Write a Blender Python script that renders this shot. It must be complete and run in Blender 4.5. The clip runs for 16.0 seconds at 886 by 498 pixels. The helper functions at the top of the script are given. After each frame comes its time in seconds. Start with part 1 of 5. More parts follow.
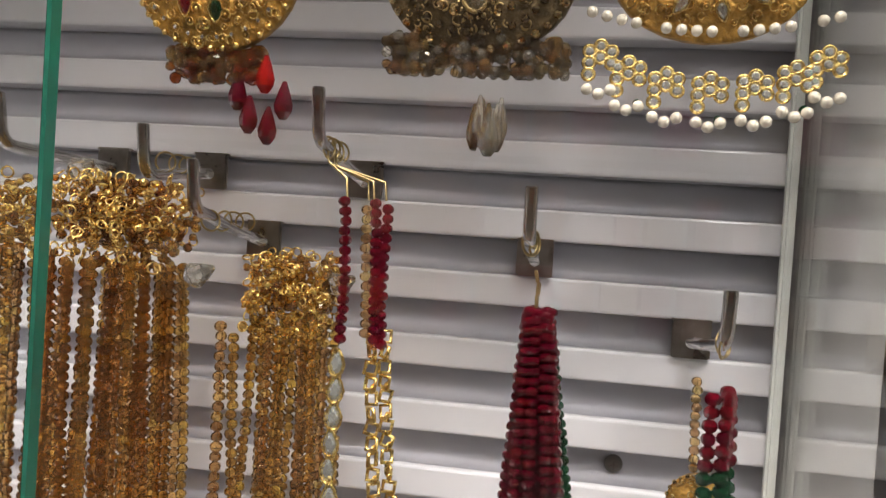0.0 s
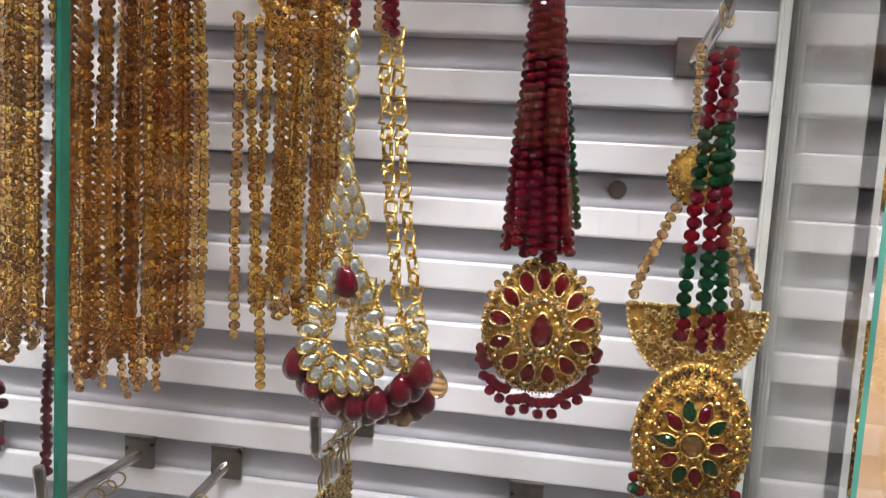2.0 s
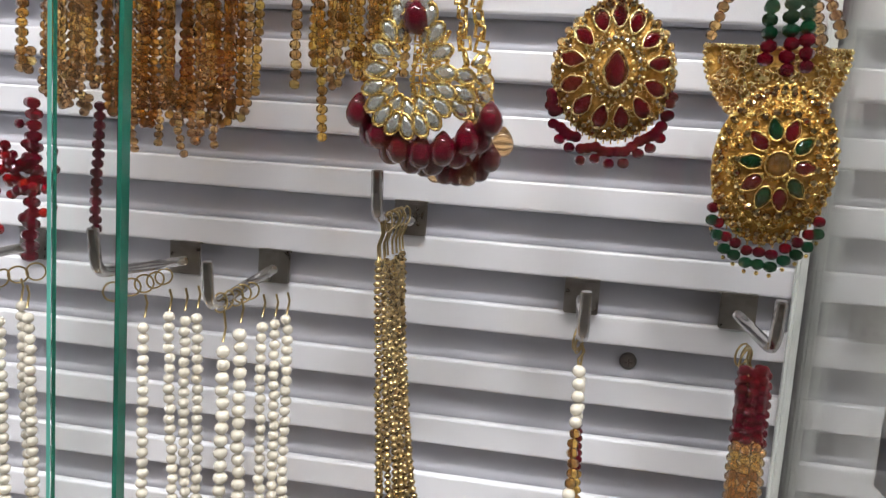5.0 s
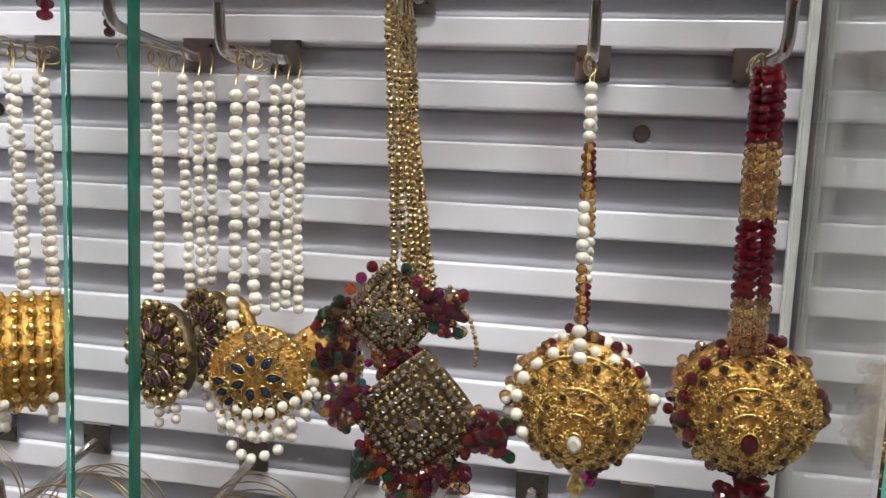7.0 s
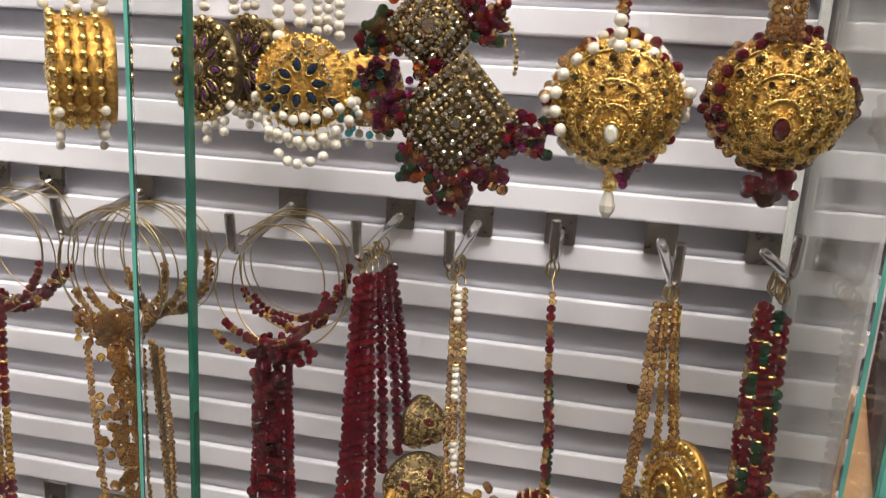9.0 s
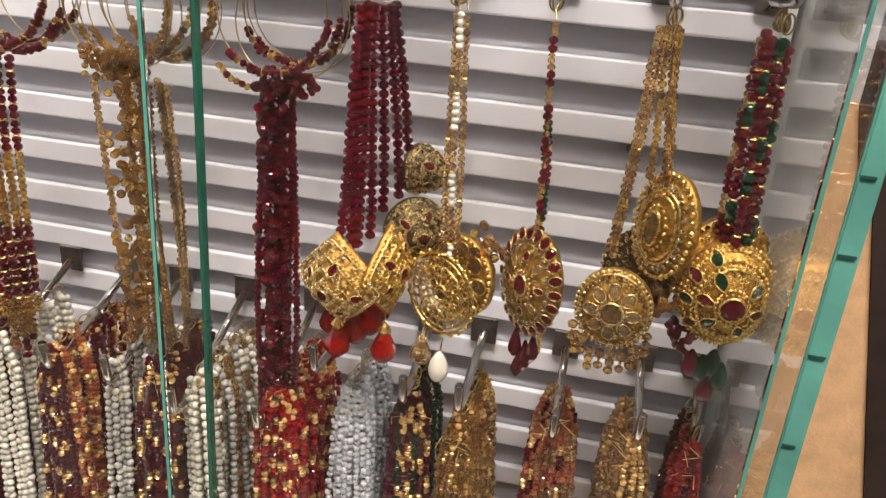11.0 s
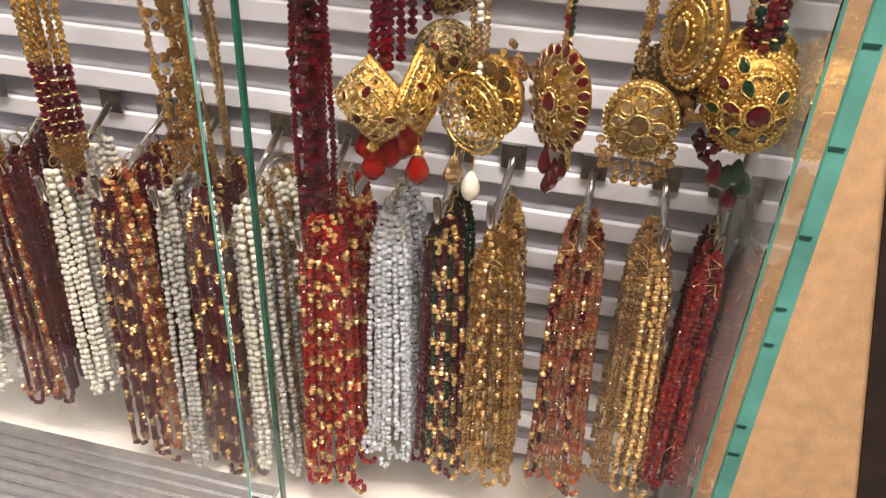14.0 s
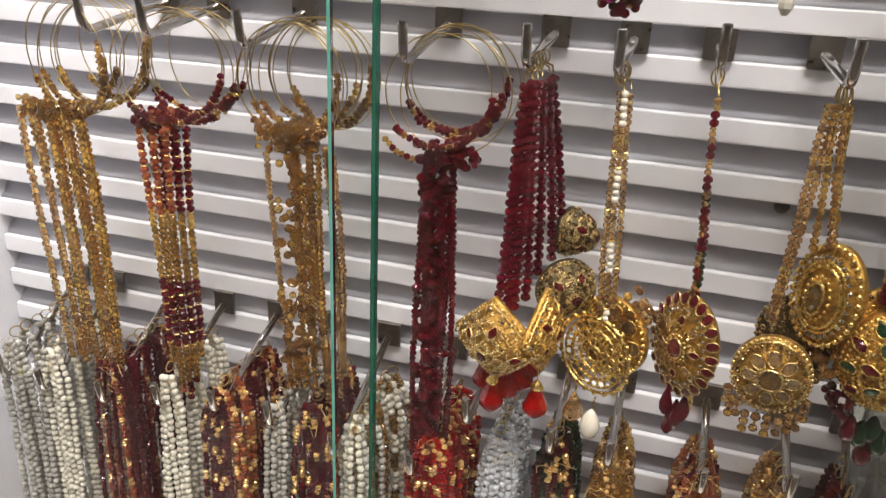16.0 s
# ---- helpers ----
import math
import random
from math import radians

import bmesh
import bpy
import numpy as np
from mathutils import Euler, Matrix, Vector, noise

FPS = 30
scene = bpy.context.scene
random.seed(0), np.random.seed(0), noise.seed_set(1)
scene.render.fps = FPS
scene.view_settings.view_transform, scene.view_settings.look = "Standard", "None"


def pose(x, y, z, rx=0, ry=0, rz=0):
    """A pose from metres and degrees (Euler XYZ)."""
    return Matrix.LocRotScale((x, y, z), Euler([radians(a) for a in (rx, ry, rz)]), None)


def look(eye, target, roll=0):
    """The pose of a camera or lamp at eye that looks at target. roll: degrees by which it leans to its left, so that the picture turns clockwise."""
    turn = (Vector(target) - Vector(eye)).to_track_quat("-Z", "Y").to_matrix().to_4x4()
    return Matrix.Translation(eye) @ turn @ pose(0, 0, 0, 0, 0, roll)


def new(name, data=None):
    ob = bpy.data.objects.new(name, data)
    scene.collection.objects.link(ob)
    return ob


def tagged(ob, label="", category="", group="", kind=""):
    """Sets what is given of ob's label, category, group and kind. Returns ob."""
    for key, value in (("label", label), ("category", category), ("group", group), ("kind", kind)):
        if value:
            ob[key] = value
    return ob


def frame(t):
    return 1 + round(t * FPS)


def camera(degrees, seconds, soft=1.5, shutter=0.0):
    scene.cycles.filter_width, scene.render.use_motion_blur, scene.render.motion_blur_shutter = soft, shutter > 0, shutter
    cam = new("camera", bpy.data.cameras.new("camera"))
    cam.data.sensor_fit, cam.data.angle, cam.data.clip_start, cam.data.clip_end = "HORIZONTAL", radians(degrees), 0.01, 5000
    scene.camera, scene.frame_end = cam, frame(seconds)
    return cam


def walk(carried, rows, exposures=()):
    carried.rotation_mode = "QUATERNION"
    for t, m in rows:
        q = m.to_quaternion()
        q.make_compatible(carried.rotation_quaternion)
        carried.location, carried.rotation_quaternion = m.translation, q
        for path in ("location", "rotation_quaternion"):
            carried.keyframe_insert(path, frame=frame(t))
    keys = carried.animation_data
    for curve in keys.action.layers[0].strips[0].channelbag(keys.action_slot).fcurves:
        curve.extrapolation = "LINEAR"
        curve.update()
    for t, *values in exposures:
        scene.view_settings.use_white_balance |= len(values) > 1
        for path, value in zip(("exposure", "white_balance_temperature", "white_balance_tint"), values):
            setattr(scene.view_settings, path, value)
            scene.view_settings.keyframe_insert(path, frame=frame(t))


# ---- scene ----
cam = camera(59.26, 16.0, soft=1.25)
PATH = [
    (0.0, 0.0604, 0.0391, 1.5156, 88.65, -3.81, 9.03),
    (0.5, 0.0629, 0.0338, 1.4880, 87.13, -3.74, 9.04),
    (1.0, 0.0603, 0.0286, 1.4576, 85.15, -3.63, 9.67),
    (1.5, 0.0615, 0.0251, 1.4354, 83.73, -3.19, 9.92),
    (2.0, 0.0650, 0.0209, 1.4149, 83.79, -3.36, 9.09),
    (2.5, 0.0566, 0.0225, 1.3964, 85.75, -4.68, 6.93),
    (3.0, 0.0416, 0.0178, 1.3847, 85.75, -5.11, 7.00),
    (5.5, 0.0499, 0.0155, 1.2892, 82.08, -3.68, 9.86),
    (6.0, 0.0555, 0.0153, 1.2602, 82.08, -3.56, 9.86),
    (6.5, 0.0557, 0.0090, 1.2274, 81.63, -3.99, 10.82),
    (7.0, 0.0570, 0.0021, 1.1931, 83.22, -2.52, 10.53),
    (7.5, 0.0542, -0.0002, 1.1642, 81.03, -2.48, 10.69),
    (8.0, 0.0569, -0.0060, 1.1507, 79.68, -2.15, 10.16),
    (8.5, 0.0550, -0.0177, 1.1293, 78.55, -2.80, 10.70),
    (9.0, 0.0530, -0.0271, 1.1042, 76.37, -3.37, 11.42),
    (9.5, 0.0533, -0.0415, 1.0664, 74.50, -5.51, 12.50),
    (10.0, 0.0589, -0.0430, 1.0449, 72.54, -5.93, 11.71),
    (12.5, 0.0736, -0.0713, 1.0262, 61.31, -2.22, 14.42),
    (13.0, 0.0707, -0.0717, 1.0202, 59.45, -2.25, 14.47),
    (13.5, 0.0726, -0.0744, 1.0146, 57.82, -2.59, 13.91),
    (14.0, 0.0734, -0.0801, 1.0167, 57.97, -2.31, 13.73),
    (14.5, 0.0729, -0.0799, 1.0204, 59.55, -2.52, 13.96),
    (15.0, 0.0735, -0.0737, 1.0279, 62.39, -2.41, 14.08),
    (15.5, 0.0591, -0.0756, 1.0357, 65.05, -2.55, 16.03),
    (16.0, 0.0230, -0.0686, 1.0697, 67.51, -2.43, 17.66),
]
walk(cam, [(t, pose(x, y, z, rx, ry, rz)) for t, x, y, z, rx, ry, rz in PATH], exposures=((0.0, -0.2, 7050, 16), (0.5, -0.04, 6900, 15), (3.0, 0.0, 6650, 15), (5.5, -0.18, 6550, 13), (7.5, -0.2, 6600, 13), (8.5, -0.02, 6800, 15), (9.5, 0.11, 7200, 17), (12.5, 0.46, 7350, 18), (14.0, 0.52, 7350, 19), (16.0, 0.14, 7100, 15)))

# ---- light: a bright shop with LED panels in its ceiling ----
world = bpy.data.worlds.new("shop_air")
world.use_nodes = True
world.node_tree.nodes["Background"].inputs[0].default_value = (0.9, 0.93, 1.0, 1)
world.node_tree.nodes["Background"].inputs[1].default_value = 0.02
scene.world = world


def area_lamp(name, eye, target, sx, sy, watts, colour):
    data = bpy.data.lights.new(name, "AREA")
    data.shape, data.size, data.size_y, data.energy, data.color = "RECTANGLE", sx, sy, watts, colour
    ob = new(name, data)
    ob.matrix_world = look(eye, target)
    return ob


area_lamp("ceiling_lamp", (-0.55, -0.60, 3.25), (-0.4, 0.0, 1.0), 1.6, 0.12, 14.0, (0.98, 0.98, 1.0))
area_lamp("ceiling_lamp", (0.55, -0.60, 3.25), (0.25, 0.1, 1.0), 1.0, 0.12, 50.0, (0.92, 0.96, 1.0))
# unseen fill, added to light the packets mirrored in the panes
area_lamp("packet_fill", (0.1, -1.95, 2.45), (0.1, -2.5, 1.4), 2.2, 0.06, 1.6, (1.0, 0.93, 0.86))
# small unseen spots, added to make the cut stones sparkle
for sx_, sy_, sc_ in ((-0.9, -0.75, (1, 0.9, 0.8)), (-0.5, -0.5, (1, 0.97, 0.94)), (-0.25, -0.75, (1, 0.92, 0.84)), (0.15, -0.55, (1, 0.95, 0.9)), (0.45, -0.85, (0.95, 0.97, 1)), (0.8, -0.5, (1.0, 0.95, 0.9)), (1.1, -1.0, (1.0, 0.93, 0.86)), (0.0, -1.3, (1, 0.95, 0.9))):
    area_lamp("sparkle_spot", (sx_, sy_, 3.15), (0.0, 0.35, 0.8), 0.05, 0.05, 4.0, sc_)


# ---- materials ----
def material(name, colour=(0.8, 0.8, 0.8), rough=0.5, metal=0.0, trans=0.0, ior=1.5, vary=0.0, scale=200.0, bump=0.0, bscale=400.0, island=0.0, hue=0.0, spec=0.5, rvary=0.0, coat=0.0):
    m = bpy.data.materials.new(name)
    m.use_nodes = True
    nt = m.node_tree
    b = nt.nodes["Principled BSDF"]
    b.inputs["Base Color"].default_value = (*colour, 1)
    b.inputs["Roughness"].default_value = rough
    b.inputs["Metallic"].default_value = metal
    b.inputs["Transmission Weight"].default_value = trans
    b.inputs["IOR"].default_value = ior
    b.inputs["Specular IOR Level"].default_value = spec
    b.inputs["Coat Weight"].default_value = coat
    b.inputs["Coat Roughness"].default_value = 0.03
    b.inputs["Coat IOR"].default_value = 1.85
    tex = nt.nodes.new("ShaderNodeTexCoord")
    last = None
    if vary or island:
        hsv = nt.nodes.new("ShaderNodeHueSaturation")
        hsv.inputs["Color"].default_value = (*colour, 1)
        nt.links.new(hsv.outputs[0], b.inputs["Base Color"])
        if island:
            geo = nt.nodes.new("ShaderNodeNewGeometry")
            mr = nt.nodes.new("ShaderNodeMapRange")
            mr.inputs["To Min"].default_value, mr.inputs["To Max"].default_value = 1 - island, 1 + island
            nt.links.new(geo.outputs["Random Per Island"], mr.inputs["Value"])
            last = mr.outputs[0]
            if hue:
                mh = nt.nodes.new("ShaderNodeMapRange")
                mh.inputs["To Min"].default_value, mh.inputs["To Max"].default_value = 0.5 - hue, 0.5 + hue
                nt.links.new(geo.outputs["Random Per Island"], mh.inputs["Value"])
                nt.links.new(mh.outputs[0], hsv.inputs["Hue"])
        if vary:
            n = nt.nodes.new("ShaderNodeTexNoise")
            n.inputs["Scale"].default_value, n.inputs["Detail"].default_value = scale, 6
            nt.links.new(tex.outputs["Object"], n.inputs["Vector"])
            mr = nt.nodes.new("ShaderNodeMapRange")
            mr.inputs["From Min"].default_value, mr.inputs["From Max"].default_value = 0.3, 0.7
            mr.inputs["To Min"].default_value, mr.inputs["To Max"].default_value = 1 - vary, 1 + vary
            nt.links.new(n.outputs[0], mr.inputs["Value"])
            if last:
                mu = nt.nodes.new("ShaderNodeMath")
                mu.operation = "MULTIPLY"
                nt.links.new(last, mu.inputs[0])
                nt.links.new(mr.outputs[0], mu.inputs[1])
                last = mu.outputs[0]
            else:
                last = mr.outputs[0]
            if rvary:
                rr = nt.nodes.new("ShaderNodeMapRange")
                rr.inputs["From Min"].default_value, rr.inputs["From Max"].default_value = 0.3, 0.7
                rr.inputs["To Min"].default_value, rr.inputs["To Max"].default_value = max(0.02, rough - rvary), rough + rvary
                nt.links.new(n.outputs[0], rr.inputs["Value"])
                nt.links.new(rr.outputs[0], b.inputs["Roughness"])
        nt.links.new(last, hsv.inputs["Value"])
    if bump:
        n2 = nt.nodes.new("ShaderNodeTexNoise")
        n2.inputs["Scale"].default_value, n2.inputs["Detail"].default_value = bscale, 5
        nt.links.new(tex.outputs["Object"], n2.inputs["Vector"])
        bp = nt.nodes.new("ShaderNodeBump")
        bp.inputs["Strength"].default_value, bp.inputs["Distance"].default_value = bump, 0.001
        nt.links.new(n2.outputs[0], bp.inputs["Height"])
        nt.links.new(bp.outputs[0], b.inputs["Normal"])
    return m


def crystal(name, colour, trans=0.95, island=0.3, hue=0.012):
    return material(name, colour, rough=0.02, trans=trans, ior=1.7, island=island, hue=hue, spec=0.6, coat=0.4)


GOLD = material("gold_plate", (1.0, 0.70, 0.25), 0.25, 1.0, vary=0.15, scale=500, bump=0.25, bscale=900, rvary=0.07)
GOLD_PALE = material("pale_gold_plate", (1.0, 0.77, 0.38), 0.25, 1.0, vary=0.15, scale=500, bump=0.25, bscale=900, rvary=0.07)
# gold darkened in colour, standing in for the shade in filigree holes
SHADE = material("shaded_gold_ground", (0.50, 0.29, 0.075), 0.45, 1.0, vary=0.45, scale=350, bump=1.0, bscale=700)
ANTIQUE = material("antique_gold", (0.52, 0.38, 0.18), 0.28, 1.0, vary=0.35, scale=400, bump=0.5, bscale=800, rvary=0.1)
STEEL = material("brushed_steel", (0.55, 0.53, 0.51), 0.1, 1.0, vary=0.06, scale=300, rvary=0.05)
PLATE = material("dull_steel", (0.30, 0.28, 0.26), 0.34, 1.0, vary=0.2, scale=150, rvary=0.1)
WIRE = material("brass_wire", (0.48, 0.36, 0.17), 0.3, 1.0, vary=0.2, scale=500)
PEARL = material("pearl", (0.66, 0.61, 0.51), 0.10, island=0.12, coat=1.0, metal=0.15)
PEARL_GREY = material("grey_pearl", (0.30, 0.29, 0.26), 0.16, island=0.2, coat=0.9)
PEARL_WHITE = material("white_pearl", (0.52, 0.49, 0.41), 0.16, island=0.15, coat=0.9)
CHAMPAGNE = crystal("champagne_crystal", (0.88, 0.52, 0.20))
AMBER = crystal("amber_crystal", (0.62, 0.27, 0.05))
HONEY = crystal("honey_crystal", (0.85, 0.50, 0.12))
PEACH = crystal("peach_crystal", (0.95, 0.60, 0.28))
RUBY = crystal("ruby_crystal", (0.20, 0.001, 0.014), 0.75, 0.3, 0.006)
SCARLET = crystal("scarlet_crystal", (0.45, 0.003, 0.006), 0.6, 0.3, 0.006)
GARNET = crystal("garnet_crystal", (0.14, 0.001, 0.012), 0.7, 0.3, 0.004)
ROSE = crystal("rose_crystal", (0.62, 0.15, 0.06), 0.75)
EMERALD = crystal("emerald_crystal", (0.003, 0.075, 0.028), 0.75)
MAGENTA = crystal("magenta_crystal", (0.45, 0.01, 0.20))
ORANGE = crystal("orange_crystal", (0.75, 0.13, 0.02))
TEAL = crystal("teal_bead", (0.04, 0.45, 0.5))
SILVER = crystal("silver_crystal", (0.88, 0.91, 0.96), 0.62, island=0.15)
CLEAR = crystal("clear_stone", (0.97, 0.93, 0.84), island=0.1)
SMOKE = crystal("smoke_stone", (0.50, 0.38, 0.20))
RHINE = material("foiled_rhinestone", (0.92, 0.88, 0.80), 0.07, 1.0, island=0.12)
RHINE_GOLD = material("foiled_champagne_rhinestone", (0.86, 0.64, 0.34), 0.08, 1.0, island=0.3)
RHINE_SMOKE = material("foiled_smoky_rhinestone", (0.42, 0.32, 0.18), 0.08, 1.0, island=0.3)
# dark antique gold, darkened further for shade under the raised work
SHADE_DARK = material("shaded_antique_gold_ground", (0.13, 0.095, 0.05), 0.45, 1.0, vary=0.4, scale=300, bump=0.8, bscale=700)
KUNDAN = material("foiled_kundan_stone", (0.80, 0.83, 0.78), 0.10, 0.85, island=0.15)
ENAMEL = material("dark_blue_stone", (0.012, 0.02, 0.04), 0.1)
PURPLE = material("purple_enamel", (0.07, 0.02, 0.07), 0.2, vary=0.3, scale=400)
GILT = material("gold_lined_crystal", (0.86, 0.53, 0.21), 0.12, 0.7, island=0.5, coat=0.6)
RUBY_DROP = material("polished_ruby_drop", (0.08, 0.001, 0.008), 0.05, trans=0.3, island=0.3, coat=1.0)
THREAD = material("gold_thread", (0.62, 0.45, 0.18), 0.5, 0.6)

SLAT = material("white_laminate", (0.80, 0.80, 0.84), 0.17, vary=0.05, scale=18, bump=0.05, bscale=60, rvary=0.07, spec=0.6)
# the slats' laminate, greyed so its colour carries the grooves' shade
RECESS_SHADE = material("shaded_groove_laminate", (0.52, 0.52, 0.57), 0.13, vary=0.10, scale=22, rvary=0.06, spec=0.6)
SCREW = material("screw_metal", (0.12, 0.11, 0.10), 0.35, 1.0)
ALU = material("aluminium", (0.78, 0.78, 0.79), 0.3, 1.0, vary=0.08, scale=120, bump=0.1, bscale=300)
# half-mirror white for the reflector added behind the side pane
SIDE_REFLECTOR = material("white_reflector_film", (0.96, 0.94, 0.92), 0.05, 0.4, vary=0.08, scale=40, spec=0.8)
SEAL = material("clear_sealant", (0.90, 0.94, 0.91), 0.25, trans=0.1, vary=0.12, scale=60, bump=0.2, bscale=200)
MDF = material("cardboard", (0.82, 0.50, 0.26), 0.75, vary=0.12, scale=90, bump=0.25, bscale=500)
DARK = material("dark_brown_board", (0.045, 0.03, 0.024), 0.4, vary=0.3, scale=60, bump=0.2)
FLOORW = material("case_floor_white", (0.62, 0.58, 0.52), 0.35, vary=0.12, scale=15)
PLASTER = material("shop_wall", (0.22, 0.19, 0.17), 0.8, vary=0.1, scale=8)
CEIL = material("shop_ceiling", (0.75, 0.74, 0.72), 0.8, vary=0.05, scale=6)
TILE = material("shop_floor", (0.10, 0.085, 0.075), 0.3, vary=0.15, scale=6)
EDGE = material("green_glass_edge", (0.20, 0.68, 0.56), 0.15, trans=0.3, ior=1.5, vary=0.25, scale=30)
EDGE_DARK = material("dark_green_glass_edge", (0.012, 0.13, 0.085), 0.15, trans=0.2, ior=1.5, vary=0.2, scale=25)
MARK = material("pen_mark", (0.02, 0.10, 0.09), 0.5)


def glass_material(name, tint):
    m = bpy.data.materials.new(name)
    m.use_nodes = True
    b = m.node_tree.nodes["Principled BSDF"]
    b.inputs["Base Color"].default_value = (*tint, 1)
    b.inputs["Roughness"].default_value = 0.0
    b.inputs["Transmission Weight"].default_value = 1.0
    b.inputs["IOR"].default_value = 1.5
    return m


GLASS = glass_material("clear_glass", (0.97, 0.99, 0.98))


# ---- mesh building ----
class Build:
    """Collects pieces of one mesh."""

    def __init__(self):
        self.v, self.f, self.n, self.smooth = [], [], 0, []

    def add(self, verts, faces, smooth=False):
        self.v.append(np.asarray(verts, float))
        n = self.n
        self.f.extend([tuple(i + n for i in f) for f in faces])
        self.smooth.extend([smooth] * len(faces))
        self.n += len(verts)

    def mesh(self, name, mat):
        me = bpy.data.meshes.new(name)
        me.from_pydata(np.concatenate(self.v).tolist(), [], self.f)
        me.polygons.foreach_set("use_smooth", self.smooth)
        me.materials.append(mat)
        me.update()
        return me

    def box(self, x0, y0, z0, x1, y1, z1, bevel=0.0):
        if bevel <= 0:
            v = [(x, y, z) for z in (z0, z1) for y in (y0, y1) for x in (x0, x1)]
            self.add(v, [(0, 2, 3, 1), (4, 5, 7, 6), (0, 1, 5, 4), (2, 6, 7, 3), (0, 4, 6, 2), (1, 3, 7, 5)])
            return self
        bm = bmesh.new()
        bmesh.ops.create_cube(bm, size=1, matrix=Matrix.Translation(((x0 + x1) / 2, (y0 + y1) / 2, (z0 + z1) / 2)) @ Matrix.Diagonal((x1 - x0, y1 - y0, z1 - z0, 1)))
        bmesh.ops.bevel(bm, geom=bm.edges[:], offset=bevel, segments=2, affect="EDGES")
        bm.verts.index_update()
        self.add([v.co[:] for v in bm.verts], [tuple(v.index for v in f.verts) for f in bm.faces])
        bm.free()
        return self

    def tube(self, pts, r, seg=8, smooth=True, cap=True):
        pts = [Vector(p) for p in pts]
        vs, fs = [], []
        up = Vector((0.31, 0.87, 0.38))
        for i, p in enumerate(pts):
            d = (pts[min(i + 1, len(pts) - 1)] - pts[max(i - 1, 0)]).normalized()
            a = d.cross(up)
            if a.length < 0.05:
                a = d.cross(Vector((1, 0, 0)))
            a.normalize()
            b = d.cross(a)
            rr = r[i] if isinstance(r, (list, tuple)) else r
            for k in range(seg):
                t = 2 * math.pi * k / seg
                vs.append(p + a * (rr * math.cos(t)) + b * (rr * math.sin(t)))
        for i in range(len(pts) - 1):
            for k in range(seg):
                k2 = (k + 1) % seg
                fs.append((i * seg + k, i * seg + k2, (i + 1) * seg + k2, (i + 1) * seg + k))
        self.add([v[:] for v in vs], fs, smooth)
        if cap:
            n = len(pts)
            self.f.append(tuple(self.n - seg * n + k for k in range(seg)))
            self.f.append(tuple(self.n - 1 - k for k in range(seg)))
            self.smooth += [False, False]
        return self

    def ring(self, c, R, r, m=None, seg=16, sides=5, a0=0.0, a1=2 * math.pi):
        """A wire ring in the x-z plane, turned by the matrix m about its middle."""
        full = abs(a1 - a0 - 2 * math.pi) < 1e-6
        n = seg if full else seg + 1
        vs, fs = [], []
        for i in range(n):
            t = a0 + (a1 - a0) * i / seg
            for k in range(sides):
                u = 2 * math.pi * k / sides
                p = Vector(((R + r * math.cos(u)) * math.cos(t), r * math.sin(u), (R + r * math.cos(u)) * math.sin(t)))
                vs.append(((m @ p) if m else p) + Vector(c))
        for i in range(seg):
            j = (i + 1) % n
            for k in range(sides):
                k2 = (k + 1) % sides
                fs.append((i * sides + k, i * sides + k2, j * sides + k2, j * sides + k))
        self.add([v[:] for v in vs], fs, True)
        return self


def lathe(profile, seg):
    """Verts and faces of a solid of revolution about z from (radius, height) pairs; the ends close."""
    v, f = [], []
    for r, h in profile:
        for k in range(seg):
            t = 2 * math.pi * k / seg
            v.append((r * math.cos(t), r * math.sin(t), h))
    for i in range(len(profile) - 1):
        for k in range(seg):
            k2 = (k + 1) % seg
            f.append((i * seg + k, i * seg + k2, (i + 1) * seg + k2, (i + 1) * seg + k))
    f.append(tuple(range(seg))[::-1])
    f.append(tuple((len(profile) - 1) * seg + k for k in range(seg)))
    return np.array(v), f


RONDELLE = lathe([(0.4, -0.92), (0.86, -0.55), (1.0, 0.0), (0.86, 0.55), (0.4, 0.92)], 7)
BALL = lathe([(0.22, -0.97), (0.62, -0.79), (0.90, -0.44), (1, 0.0), (0.90, 0.44), (0.62, 0.79), (0.22, 0.97)], 10)
SMALL = lathe([(0.5, -0.86), (1, 0.0), (0.5, 0.86)], 6)
DROP = lathe([(0.3, -1.28), (0.68, -1.08), (0.95, -0.6), (1.0, -0.15), (0.82, 0.45), (0.45, 1.0), (0.12, 1.3)], 12)
FACET_DROP = lathe([(0.35, -1.25), (0.9, -0.75), (1.0, -0.3), (0.62, 0.55), (0.2, 1.25)], 7)
LINK = lathe([(0.8, -1), (1, -0.6), (1, 0.6), (0.8, 1)], 4)
SHAPES = {"rondelle": (RONDELLE, False), "ball": (BALL, True), "small": (SMALL, True), "drop": (DROP, True), "facet_drop": (FACET_DROP, False), "link": (LINK, False)}


def put_bead(b, shape, c, rx, rz=None, axis=None, spin=0.0):
    (v, f), smooth = SHAPES[shape]
    rz = rx if rz is None else rz
    p = v * (rx, rx, rz)
    cs, sn = math.cos(spin), math.sin(spin)
    p = p @ np.array([[cs, sn, 0], [-sn, cs, 0], [0, 0, 1]])
    if axis is not None and (abs(axis[0]) > 0.02 or abs(axis[1]) > 0.02):
        q = Vector((0, 0, 1)).rotation_difference(Vector(axis)).to_matrix()
        p = p @ np.array(q).T
    b.add(p + np.asarray(c, float), f, smooth)


